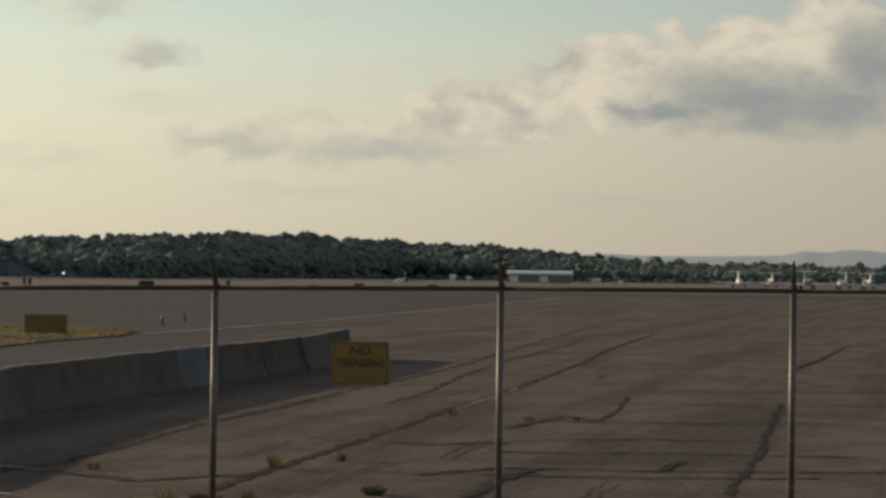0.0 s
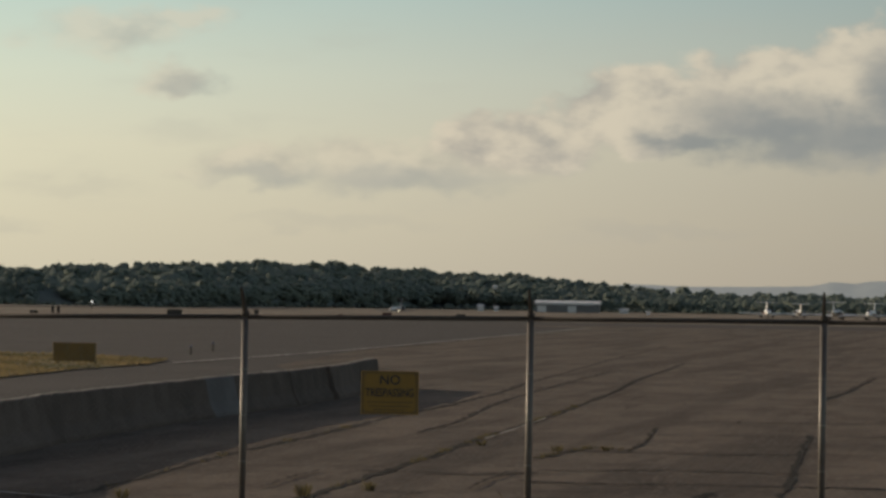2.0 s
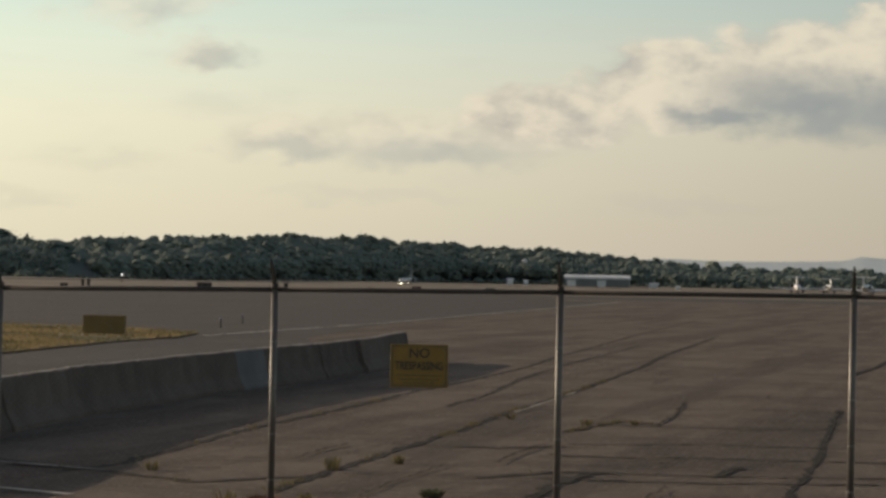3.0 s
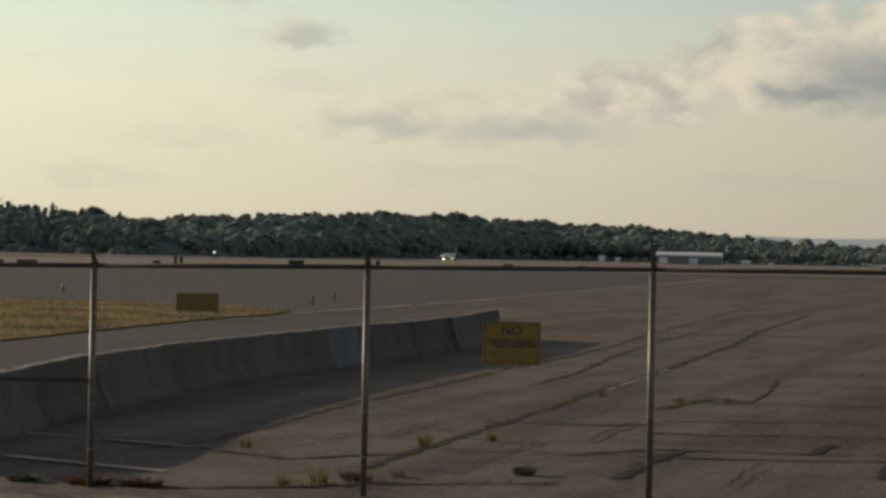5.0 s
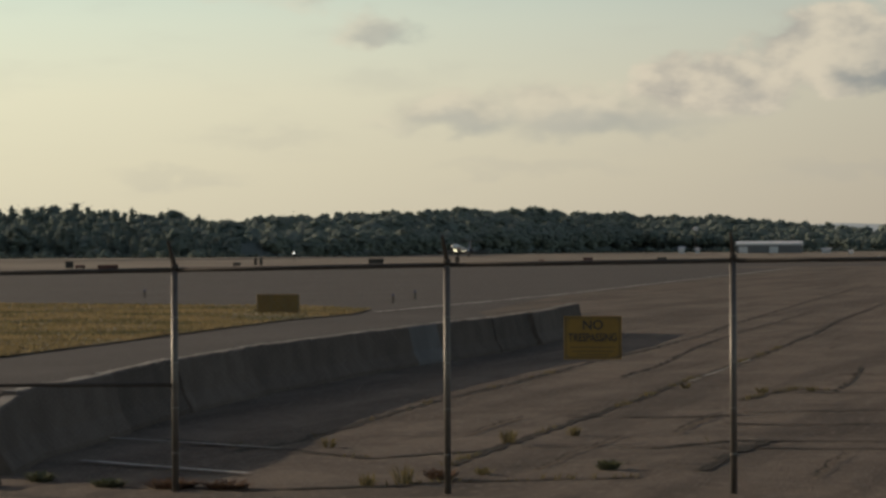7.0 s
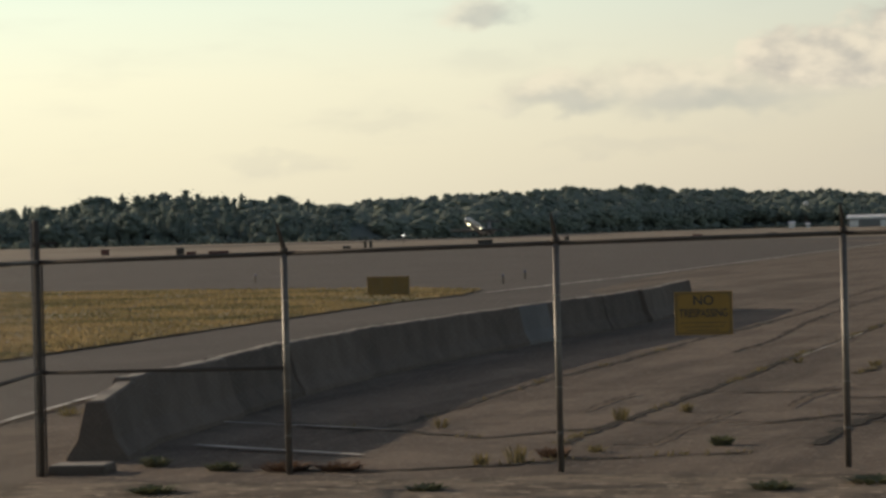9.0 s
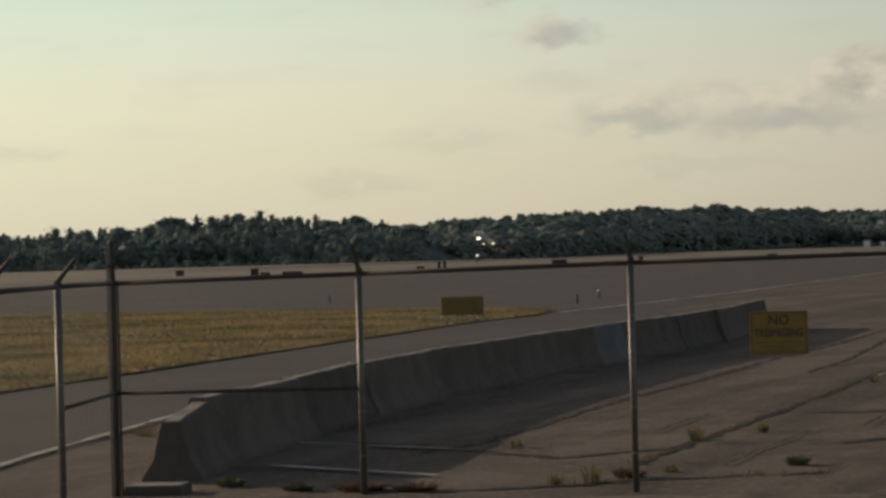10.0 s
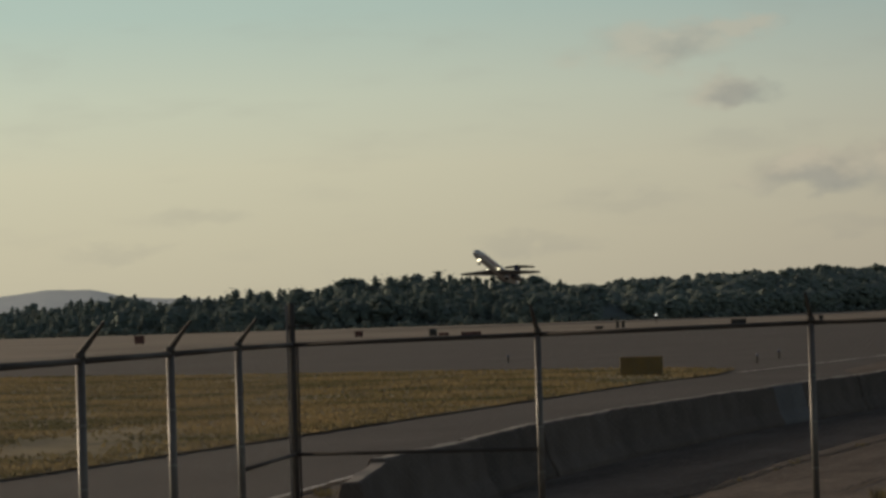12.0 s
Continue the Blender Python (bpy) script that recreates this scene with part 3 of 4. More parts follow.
# ---- the fence ----
POSTS = [(-4.90, 25.9, 1.945), (-2.63, 25.61, 1.975), (-0.215, 25.25, 2.01), (2.27, 25.16, 2.035), (4.80, 24.9, 2.05), (7.24, 24.74, 2.06)]
SIDE = [(-4.90, 25.9, 1.945), (-4.83, 23.16, 1.955), (-4.76, 20.42, 1.955), (-4.70, 17.68, 1.96), (-4.63, 14.94, 1.965)]


def chain_link(bm, a, b, foot=0.06):
    """Woven wire between two posts, as two families of slanted wires."""
    a, b = Vector(a), Vector(b)
    d = Vector((b.x - a.x, b.y - a.y, 0))
    n = d.length
    d.normalize()
    side = Vector((-d.y, d.x, 0))
    top, pitch, r = (a.z + b.z) / 2 + 0.045, 0.060, 0.0005
    h = top - foot
    for lean in (1, -1):
        s = -h
        while s < n + h:
            s0, s1 = s, s + lean * h
            z0, z1 = foot, top
            lo, hi = 0.0, 1.0
            f0 = (0 - s0) / (s1 - s0)
            f1 = (n - s0) / (s1 - s0)
            lo, hi = max(0, min(f0, f1)), min(1, max(f0, f1))
            if hi - lo > 0.01:
                p = [Vector((a.x, a.y, 0)) + d * (s0 + (s1 - s0) * f) + Vector((0, 0, z0 + (z1 - z0) * f)) + side * 0.003 * lean for f in (lo, hi)]
                rod(bm, p[0], p[1], r, sides=3, caps=False)
            s += pitch


def build_fence():
    fence = thing("chain_link_fence", -0.22, 25.25, 0, 0, "tall galvanised chain-link fence with angled top arms", "fence")
    base = Vector((-0.22, 25.25, 0))

    def loc(x, y, z):
        return Vector((x, y, z)) - base

    def post(x, y, h, arm, r=0.030):
        bm = bmesh.new()
        rod(bm, loc(x, y, -0.02), loc(x, y, h + 0.03), r, sides=14)
        ob = part("post", bm, "zinc", fence, smooth=True)
        bm = bmesh.new()
        rod(bm, loc(x, y, h + 0.0), loc(x, y, h + 0.055), r * 1.25, r * 1.1, 14)
        part("cap", bm, "rust", ob, "rusty post cap", True)
        bm = bmesh.new()
        tip = Vector((x, y, h + 0.04)) + Vector(arm)
        rod(bm, loc(x, y, h + 0.04), loc(*tip), 0.024, 0.011, 6)
        part("arm", bm, "rust", ob, "dark angled barbed-wire arm")
        for z in (0.35, 0.75, 1.15, 1.55):
            bm = bmesh.new()
            rod(bm, loc(x, y, z), loc(x, y, z + 0.012), r * 1.15, sides=10)
            part("tie", bm, "wire", ob)

    for x, y, h in POSTS[1:]:
        post(x, y, h, (-0.035, -0.19, 0.215))
    for x, y, h in SIDE[1:]:
        post(x, y, h, (0.165, -0.02, 0.20))
    # the corner post, taller, with a thin pole tied to it
    x, y, h = POSTS[0]
    bm = bmesh.new()
    rod(bm, loc(x, y, -0.02), loc(x, y, h + 0.38), 0.031, sides=16)
    corner = part("corner_post", bm, "rust", fence, "thick brown corner post", True)
    bm = bmesh.new()
    rod(bm, loc(x - 0.042, y - 0.01, 0.0), loc(x - 0.042, y - 0.01, h + 0.36), 0.010, sides=10)
    part("pole", bm, "pale", corner, "thin pale pole", True)
    bm = bmesh.new()
    rod(bm, loc(x + 0.046, y, 0.0), loc(x + 0.046, y, h + 0.02), 0.010, sides=10)
    part("tension_bar", bm, "rust", corner, smooth=True)
    for z in (h - 0.02, h + 0.14, 0.95, 0.5):
        bm = bmesh.new()
        rod(bm, loc(x, y, z), loc(x, y, z + 0.035), 0.038, sides=12)
        part("clamp", bm, "rust", corner)
    bm = bmesh.new()
    rod(bm, loc(x + 0.03, y - 0.02, h + 0.17), loc(x + 0.2, y - 0.05, h + 0.17), 0.008, sides=6)
    part("bracket", bm, "rust", corner)
    for line in (POSTS, SIDE):
        for (xa, ya, ha), (xb, yb, hb) in zip(line, line[1:]):
            bm = bmesh.new()
            rod(bm, loc(xa, ya, ha), loc(xb, yb, hb), 0.021, sides=10)
            part("top_rail", bm, "rust", fence, "rust-brown top rail", True)
            bm = bmesh.new()
            chain_link(bm, loc(xa, ya, ha), loc(xb, yb, hb))
            part("wire_mesh", bm, "wire", fence, "fine diamond wire mesh")
    for (xa, ya, _), (xb, yb, _) in ((POSTS[0], POSTS[1]), (SIDE[0], SIDE[1])):
        bm = bmesh.new()
        rod(bm, loc(xa, ya, 0.95), loc(xb, yb, 0.96), 0.018, sides=10)
        part("brace_rail", bm, "rust", fence, smooth=True)


build_fence()


def text_mesh(text, size, mat, parent, name, x, z, y=-0.006, squeeze=1.0):
    cu = bpy.data.curves.new(name, "FONT")
    cu.body, cu.size, cu.align_x, cu.align_y, cu.extrude, cu.offset = text, size, "CENTER", "CENTER", 0.0008, 0.002
    tmp = bpy.data.objects.new(name, cu)
    scene.collection.objects.link(tmp)
    me = bpy.data.meshes.new_from_object(tmp.evaluated_get(bpy.context.evaluated_depsgraph_get()))
    bpy.data.objects.remove(tmp)
    me.materials.clear()
    me.materials.append(M[mat])
    ob = new(name, me)
    ob.parent = parent
    ob.matrix_basis = pose(x, y, z, 90, 0, 0) @ Matrix.Diagonal((squeeze, 1, 1, 1))
    return ob


def build_notice():
    s = thing("warning_sign", 1.05, 25.13, 1.185, -1.6, "faded yellow no trespassing sign wired to the fence", "sign")
    bm = bmesh.new()
    box(bm, -0.25, 0.25, -0.003, 0.003, 0, 0.375, 0.0015)
    plate = part("plate", bm, "yellow", s)
    bm = bmesh.new()
    for q in ((-0.236, 0.236, 0.356, 0.362), (-0.236, 0.236, 0.013, 0.019), (-0.236, -0.230, 0.019, 0.356), (0.230, 0.236, 0.019, 0.356)):
        box(bm, q[0], q[1], -0.0062, -0.0032, q[2], q[3])
    part("border", bm, "ink", plate)
    text_mesh("NO", 0.115, "ink", plate, "lettering", 0.0, 0.295)
    text_mesh("TRESPASSING", 0.100, "ink", plate, "lettering", 0.0, 0.185, squeeze=0.70)
    for z, w in ((0.105, 0.40), (0.070, 0.36), (0.040, 0.28)):
        bm = bmesh.new()
        box(bm, -w / 2, w / 2, -0.0062, -0.0032, z - 0.003, z + 0.003)
        part("small_print", bm, "ink", plate)
    for x in (-0.22, 0.22):
        for z in (0.03, 0.345):
            bm = bmesh.new()
            ball(bm, (x, -0.004, z), 0.006, 0.004, 0.006, 8)
            part("bolt", bm, "zinc", plate)


build_notice()


def build_taxi_sign():
    s = thing("airfield_sign", -5.97, 89.4, 0.0, -3, "boxy ochre airfield guidance sign in dry grass", "sign")
    bm = bmesh.new()
    box(bm, -0.66, 0.66, -0.1, 0.1, 0.10, 0.66, 0.02)
    cab = part("cabinet", bm, "ochre", s)
    for x in (-0.64, -0.22, 0.22, 0.62):
        bm = bmesh.new()
        box(bm, x, x + 0.02, -0.112, -0.098, 0.11, 0.65)
        part("panel_joint", bm, "turf", cab)
    for x in (-0.5, 0, 0.5):
        bm = bmesh.new()
        rod(bm, (x, 0, 0), (x, 0, 0.12), 0.035)
        part("leg", bm, "dark", s)


build_taxi_sign()


# ---- weeds ----
def weed(x, y, r, h, mat, label, seed, blades=90):
    rng = random.Random(seed)
    verts, faces = [], []
    for _ in range(blades):
        a, d = rng.uniform(0, 6.283), r * math.sqrt(rng.random()) * 0.6
        bx, by = math.cos(a) * d, math.sin(a) * d
        lean, hh, w = rng.uniform(0.1, 0.7) * r, h * rng.uniform(0.4, 1.0), rng.uniform(0.004, 0.009) if mat == "straw" else rng.uniform(0.008, 0.02)
        tx, ty = bx + math.cos(a) * lean, by + math.sin(a) * lean
        px, py = -math.sin(a) * w, math.cos(a) * w
        i = len(verts)
        verts += [(bx - px, by - py, 0), (bx + px, by + py, 0), ((bx + tx) / 2 + px * 1.6, (by + ty) / 2 + py * 1.6, hh * 0.65),
                  ((bx + tx) / 2 - px * 1.6, (by + ty) / 2 - py * 1.6, hh * 0.65), (tx, ty, hh)]
        faces += [(i, i + 1, i + 2, i + 3), (i + 3, i + 2, i + 4)]
    me = bpy.data.meshes.new("weed")
    me.from_pydata(verts, [], faces)
    me.materials.append(M[mat])
    ob = new("weed", me)
    ob.matrix_basis = pose(x, y, 0.012)
    tagged(ob, label, "weed", "weeds in the cracks")


for i, (x, y, r, h, mat) in enumerate([
        (1.31, 27.88, 0.15, 0.10, "weed"), (0.4, 31.61, 0.13, 0.17, "grass"), (1.15, 32.77, 0.11, 0.13, "grass"), (-0.62, 26.34, 0.16, 0.20, "grass"), (-0.95, 26.15, 0.12, 0.13, "grass"),
        (-0.30, 26.86, 0.20, 0.10, "dead"), (-2.7, 26.02, 0.30, 0.09, "dead"), (-2.2, 25.89, 0.26, 0.08, "dead"), (-4.0, 26.79, 0.18, 0.10, "weed"),
        (1.5, 23.13, 0.22, 0.08, "weed"), (2.35, 23.52, 0.30, 0.07, "weed"), (-1.3, 23.64, 0.20, 0.07, "weed"), (-3.6, 23.9, 0.26, 0.08, "weed"),
        (-6.2, 34.57, 0.25, 0.14, "grass"), (3.2, 43.3, 0.12, 0.10, "grass"), (4.2, 41.89, 0.14, 0.10, "grass"), (-1.55, 31.1, 0.12, 0.12, "grass"), (0.1, 27.37, 0.12, 0.08, "grass"),
        (4.95, 42.28, 0.10, 0.08, "grass"), (-3.3, 26.21, 0.22, 0.08, "weed")]):
    names = {"weed": "low dark green weed growing from the pavement", "grass": "low tuft of dry yellow grass in a crack", "dead": "clump of dead reddish-brown weeds by the fence"}
    weed(x, y, r, h, "straw" if mat == "grass" else mat, names[mat], 50 + i, 34 if mat == "grass" else 130 if r > 0.25 else 90)


# ---- aircraft ----
def ring_at(x, ry, rz, zc, n=18):
    return [(x, ry * math.cos(6.28318 * i / n), zc + rz * math.sin(6.28318 * i / n)) for i in range(n)]


def wing_bm(root_x, root_c, tip_x, tip_c, y0, y1, z0, z1, t0, t1):
    bm = bmesh.new()
    prof = [(0.0, 0.0), (0.06, 0.5), (0.3, 0.62), (0.65, 0.35), (1.0, 0.02), (0.65, -0.25), (0.3, -0.4), (0.06, -0.35)]
    loft(bm, [[(x - c * u, y, z + t * v) for u, v in prof] for x, c, y, z, t in ((root_x, root_c, y0, z0, t0), (tip_x, tip_c, y1, z1, t1))])
    bmesh.ops.recalc_face_normals(bm, faces=bm.faces[:])
    return bm


def jet(name, label, span, length, body, lit, paint, gear=True, group=""):
    """A T-tailed twin jet that faces +x; its origin is at the ground below the nose wheel when it stands."""
    j = thing(name, 0, 0, 0, 0, label, "aircraft", group)
    R, L = body / 2, length
    nose = 0.13 * L                      # how far the nose reaches ahead of the nose wheel
    zc = R + 0.055 * L * 0.55 + 0.25
    X = lambda u: nose - u * L           # u: 0 at the nose, 1 at the tail
    bm = bmesh.new()
    shape = [(0.0, 0.06, -0.35), (0.008, 0.25, -0.32), (0.03, 0.52, -0.22), (0.07, 0.80, -0.10), (0.12, 0.97, -0.02), (0.17, 1.0, 0.0), (0.4, 1.0, 0.0),
             (0.66, 1.0, 0.0), (0.78, 0.86, 0.10), (0.88, 0.58, 0.30), (0.95, 0.30, 0.45), (0.985, 0.10, 0.52)]
    loft(bm, [ring_at(X(u), R * r, R * r, zc + R * d) for u, r, d in shape])
    bmesh.ops.recalc_face_normals(bm, faces=bm.faces[:])
    fus = part("fuselage", bm, paint, j, smooth=True)
    bm = bmesh.new()
    loft(bm, [[(X(u), R * 1.0 * math.cos(a) * r, zc + R * d + R * r * math.sin(a)) for a in [radians(q) for q in (52, 65, 78, 90, 102, 115, 128)]] for u, r, d in ((0.052, 0.735, -0.12), (0.082, 0.875, -0.055))], close=False)
    for v in bm.verts:
        v.co.z += 0.02
    part("cockpit_window", bm, "glass", fus)
    for s in (1, -1):
        bm = bmesh.new()
        loft(bm, [[(X(u), s * (R * r + 0.012), zc + dz) for dz in (0.0, -0.10, -0.20, -0.21, -0.11, -0.01)] for u, r in ((0.13, 0.985), (0.17, 1.0), (0.66, 1.0), (0.76, 0.90))], close=False)
        part("stripe", bm, "red", fus, "thin red side stripe")
        n = int(L * 0.5) if lit else 0
        for i in range(n):
            bm = bmesh.new()
            x = X(0.17 + 0.5 * i / n)
            box(bm, x - 0.12, x + 0.12, s * R * 0.955 - 0.03, s * R * 0.955 + 0.03, zc + R * 0.27, zc + R * 0.27 + 0.32)
            part("cabin_window", bm, "glass", fus)
        part("wing", wing_bm(X(0.43), 0.155 * L, X(0.43) - 0.125 * L, 0.045 * L, s * R * 0.5, s * span / 2, zc - R * 0.75, zc - R * 0.75 + 0.05 * span / 2, 0.55, 0.16), "silver" if lit else paint, j, "grey swept wing" if lit else "white swept wing")
        part("tailplane", wing_bm(X(0.905), 0.085 * L, X(0.955), 0.045 * L, 0.0, s * span * 0.19, zc + 0.155 * L, zc + 0.158 * L, 0.22, 0.10), "silver" if lit else paint, j, "grey tailplane on top of the fin" if lit else "white tailplane on top of the fin")
        bm = bmesh.new()
        ye, ze, re, le = s * (R + 0.055 * L * 0.5), zc + R * 0.32, 0.026 * L, 0.15 * L
        loft(bm, [ring_at(X(0.70) - le * u, re * r, re * r, ze) for u, r in ((0.0, 0.80), (0.03, 0.95), (0.2, 1.05), (0.6, 1.0), (0.85, 0.78), (1.0, 0.6))])
        for v in bm.verts:
            v.co.y += ye
        bmesh.ops.recalc_face_normals(bm, faces=bm.faces[:])
        eng = part("engine", bm, "silver", j, "grey engine nacelle on the rear fuselage", True)
        bm = bmesh.new()
        loft(bm, [[(x + 0.02, ye + y, z) for x, y, z in ring_at(X(0.70), re * q, re * q, ze)] for q in (0.70, 0.1)])
        part("intake", bm, "glass", eng)
        bm = bmesh.new()
        box(bm, X(0.70) - le * 0.75, X(0.70) - le * 0.2, min(s * R * 0.6, ye), max(s * R * 0.6, ye), ze - 0.1, ze + 0.1)
        part("pylon", bm, "silver", eng)
    bm = bmesh.new()
    prof = [(0.0, 0.0), (0.1, 1.0), (0.5, 0.8), (1.0, 0.05), (0.5, -0.8), (0.1, -1.0)]
    loft(bm, [[(x - c * u, t * v, z) for u, v in prof] for x, c, z, t in ((X(0.80), 0.17 * L, zc + R * 0.6, 0.16), (X(0.895), 0.095 * L, zc + 0.158 * L, 0.11))])
    bmesh.ops.recalc_face_normals(bm, faces=bm.faces[:])
    part("fin", bm, "navy" if lit else paint, j, "tail fin")
    if gear:
        for x, y, w in ((0.0, 0.0, 0.24), (X(0.56), 0.1 * span, 0.4), (X(0.56), -0.1 * span, 0.4)):
            bm = bmesh.new()
            rod(bm, (x, y, w), (x, y, zc - R * 0.7), 0.09, sides=8)
            leg = part("gear_leg", bm, "silver", j)
            for dy in (-0.18, 0.18):
                bm = bmesh.new()
                rod(bm, (x, y + dy - 0.1, w), (x, y + dy + 0.1, w), w, sides=14)
                part("wheel", bm, "tyre", leg)
    if lit:
        for x, y, z, r in ((0.35, 0.0, 1.25, 0.46), (X(0.42), R * 1.25, zc - R * 0.7, 0.19), (X(0.42), -R * 1.25, zc - R * 0.7, 0.10)):
            bm = bmesh.new()
            ball(bm, (x, y, z), 0.16, r, r, 12)
            part("landing_light", bm, "lamp", j, "bright warm landing light", True)
    return j


airliner = jet("airliner", "white twin-engine regional jet taking off with landing lights on", 20.0, 29.9, 2.28, True, "white")


def build_parked():
    a = jet("parked_jet", "white business jet parked on the distant apron", 16.0, 17.0, 1.75, False, "fleet", group="parked jets")

    def put(ob, az, d, turn):
        x, y = polar(az, d)
        ob.matrix_basis = pose(x, y, ground_z(y) + 0.012, 0, 0, turn)

    put(a, -9.82, 784, -98)
    for az, d, turn in ((-10.39, 886.65, 84), (-11.22, 719.6, 72), (-11.79, 758.15, -108), (-12.26, 822.4, 84)):
        put(copy_thing(a, pose(0, 0, 0)), az, d, turn)


build_parked()


# ---- things on the field ----
def field_box(az, d, w, h, mat, name, label, category, feet=2):
    x, y = polar(az, d)
    ob = thing(name, x, y, ground_z(y), az, label, category)
    bm = bmesh.new()
    box(bm, -w / 2, w / 2, -0.2, 0.2, 0.12, h, 0.03)
    part("cabinet", bm, mat, ob)
    bm = bmesh.new()
    box(bm, -w / 2 - 0.03, w / 2 + 0.03, -0.23, 0.23, h, h + 0.05, 0.01)
    part("lid", bm, mat, ob)
    for i in range(feet):
        q = -w * 0.35 + w * 0.7 * i / max(1, feet - 1)
        bm = bmesh.new()
        rod(bm, (q, 0, 0), (q, 0, 0.14), 0.05)
        part("leg", bm, "dark", ob)


SIGN = "dark airfield sign box seen from behind, in dry grass"
for az, d, w, h, mat in ((9.38, 303.26, 0.85, 0.62, "maroon"), (7.91, 272.42, 0.75, 0.68, "dark"), (7.7, 271.13, 0.9, 0.35, "maroon"), (7.16, 251.86, 1.75, 0.45, "maroon"),
                         (4.63, 301.97, 0.8, 0.4, "dark"), (4.26, 327.67, 0.35, 0.8, "dark"), (4.15, 327.67, 0.35, 0.8, "dark"), (1.88, 336.67, 1.75, 0.62, "dark"),
                         (-1.39, 344.38, 0.6, 0.4, "maroon"), (-2.31, 336.67, 1.1, 0.65, "maroon"), (-3.77, 336.67, 1.1, 0.62, "dark"), (0.27, 336.67, 0.5, 0.75, "dark"), (13.7, 295.55, 1.0, 0.85, "maroon"), (-8.02, 385.5, 0.6, 0.5, "metal_roof")):
    field_box(az, d, w, h, mat, "airfield_sign", SIGN, "sign")


def build_small_field():
    x, y = polar(3.5, 514)
    lamp = thing("runway_light", x, y, ground_z(y), 4.4, "glowing white round airfield marker light on a post", "light")
    bm = bmesh.new()
    rod(bm, (0, 0, 0), (0, 0, 1.15), 0.06)
    part("post", bm, "dark", lamp)
    bm = bmesh.new()
    ball(bm, (0, 0, 1.38), 0.24, 0.15, 0.21, 14)
    part("lens", bm, "beacon", lamp, "glowing white lens", True)
    for px, py in ((-2.85, 105.37), (-2.2, 113.08), (-13.5, 119.5)):
        s = thing("taxiway_edge_marker", px, py, 0.012, 0, "small dark taxiway edge marker post", "marker")
        bm = bmesh.new()
        rod(bm, (0, 0, 0), (0, 0, 0.30), 0.045, 0.035)
        part("stem", bm, "dark", s)
        bm = bmesh.new()
        ball(bm, (0, 0, 0.31), 0.05, 0.05, 0.06, 10)
        part("lens", bm, "navy", s)


build_small_field()


def build_hangar():
    x, y = polar(-5.885, 1478)
    h = thing("hangar", x, y, ground_z(y), -9, "long low white metal hangar below the woods", "building")
    w, d = 16.2, 9.0
    bm = bmesh.new()
    box(bm, -w, w, -d, d, 0, 3.9)
    wall = part("wall", bm, "wall", h)
    bm = bmesh.new()
    loft(bm, [[(sx, -d - 0.6, 3.9), (sx, d + 0.6, 3.9), (sx, d + 0.6, 4.3), (sx, 0, 6.0), (sx, -d - 0.6, 4.9)] for sx in (-w - 0.5, w + 0.5)])
    bmesh.ops.recalc_face_normals(bm, faces=bm.faces[:])
    part("roof", bm, "metal_roof", h, "pale metal roof with a white fascia")
    for i in range(6):
        bm = bmesh.new()
        a = -w + 1.2 + i * 5.1
        box(bm, a, a + 4.4, -d - 0.08, -d + 0.02, 0.05, 3.2)
        part("door", bm, "wall" if i % 3 else "metal_roof", wall)
    for az, dd, ww, hh, lab in ((-6.99, 1477.75, 4.6, 2.4, "low white shed beside the hangar"), (-4.16, 1477.75, 3.2, 3.4, "small white field hut"), (-4.47, 1477.75, 2.2, 2.6, "small white field hut"), (-7.47, 1413.5, 2.0, 1.8, "low white shed beside the hangar")):
        x, y = polar(az, dd)
        z = ground_z(y)
        s = thing("shed", x, y, z, az, lab, "building")
        bm = bmesh.new()
        box(bm, -ww / 2, ww / 2, -1.5, 1.5, 0, hh * 0.75)
        part("wall", bm, "metal_roof", s)
        bm = bmesh.new()
        loft(bm, [[(sx, -1.8, hh * 0.75), (sx, 1.8, hh * 0.75), (sx, 0, hh)] for sx in (-ww / 2 - 0.2, ww / 2 + 0.2)])
        bmesh.ops.recalc_face_normals(bm, faces=bm.faces[:])
        part("roof", bm, "metal_roof", s)


build_hangar()


def build_low_wall():
    wall = thing("perimeter_wall", 105, 1163, ground_z(1163), 0, "long low dark wall before the hangar", "wall")
    for i in range(7):
        bm = bmesh.new()
        a = -8 + i * 11.0
        box(bm, a, a + 10.7, -0.15, 0.15, 0, 0.95 + 0.15 * (i % 3), 0.02)
        part("wall_section", bm, "dark", wall)


build_low_wall()


def build_mast():
    x, y = polar(-4.44, 2005)
    m = thing("antenna_mast", x, y, ground_z(y), -5.7, "thin dark mast with a pale dish before the wooded hill", "mast")
    bm = bmesh.new()
    rod(bm, (0, 0, 0), (0, 0, 15.5), 0.22, 0.12, 8)
    part("pole", bm, "bark", m)
    bm = bmesh.new()
    ball(bm, (0, -0.4, 16.2), 2.0, 0.6, 1.5, 14)
    part("dish", bm, "metal_roof", m, "pale round dish", True)


build_mast()


# ---- woods and hills ----
def ico():
    bm = bmesh.new()
    bmesh.ops.create_icosphere(bm, subdivisions=1, radius=1.0)
    v = np.array([q.co[:] for q in bm.verts])
    f = np.array([[q.index for q in p.verts] for p in bm.faces])
    bm.free()
    return v, f


ICO_V, ICO_F = ico()


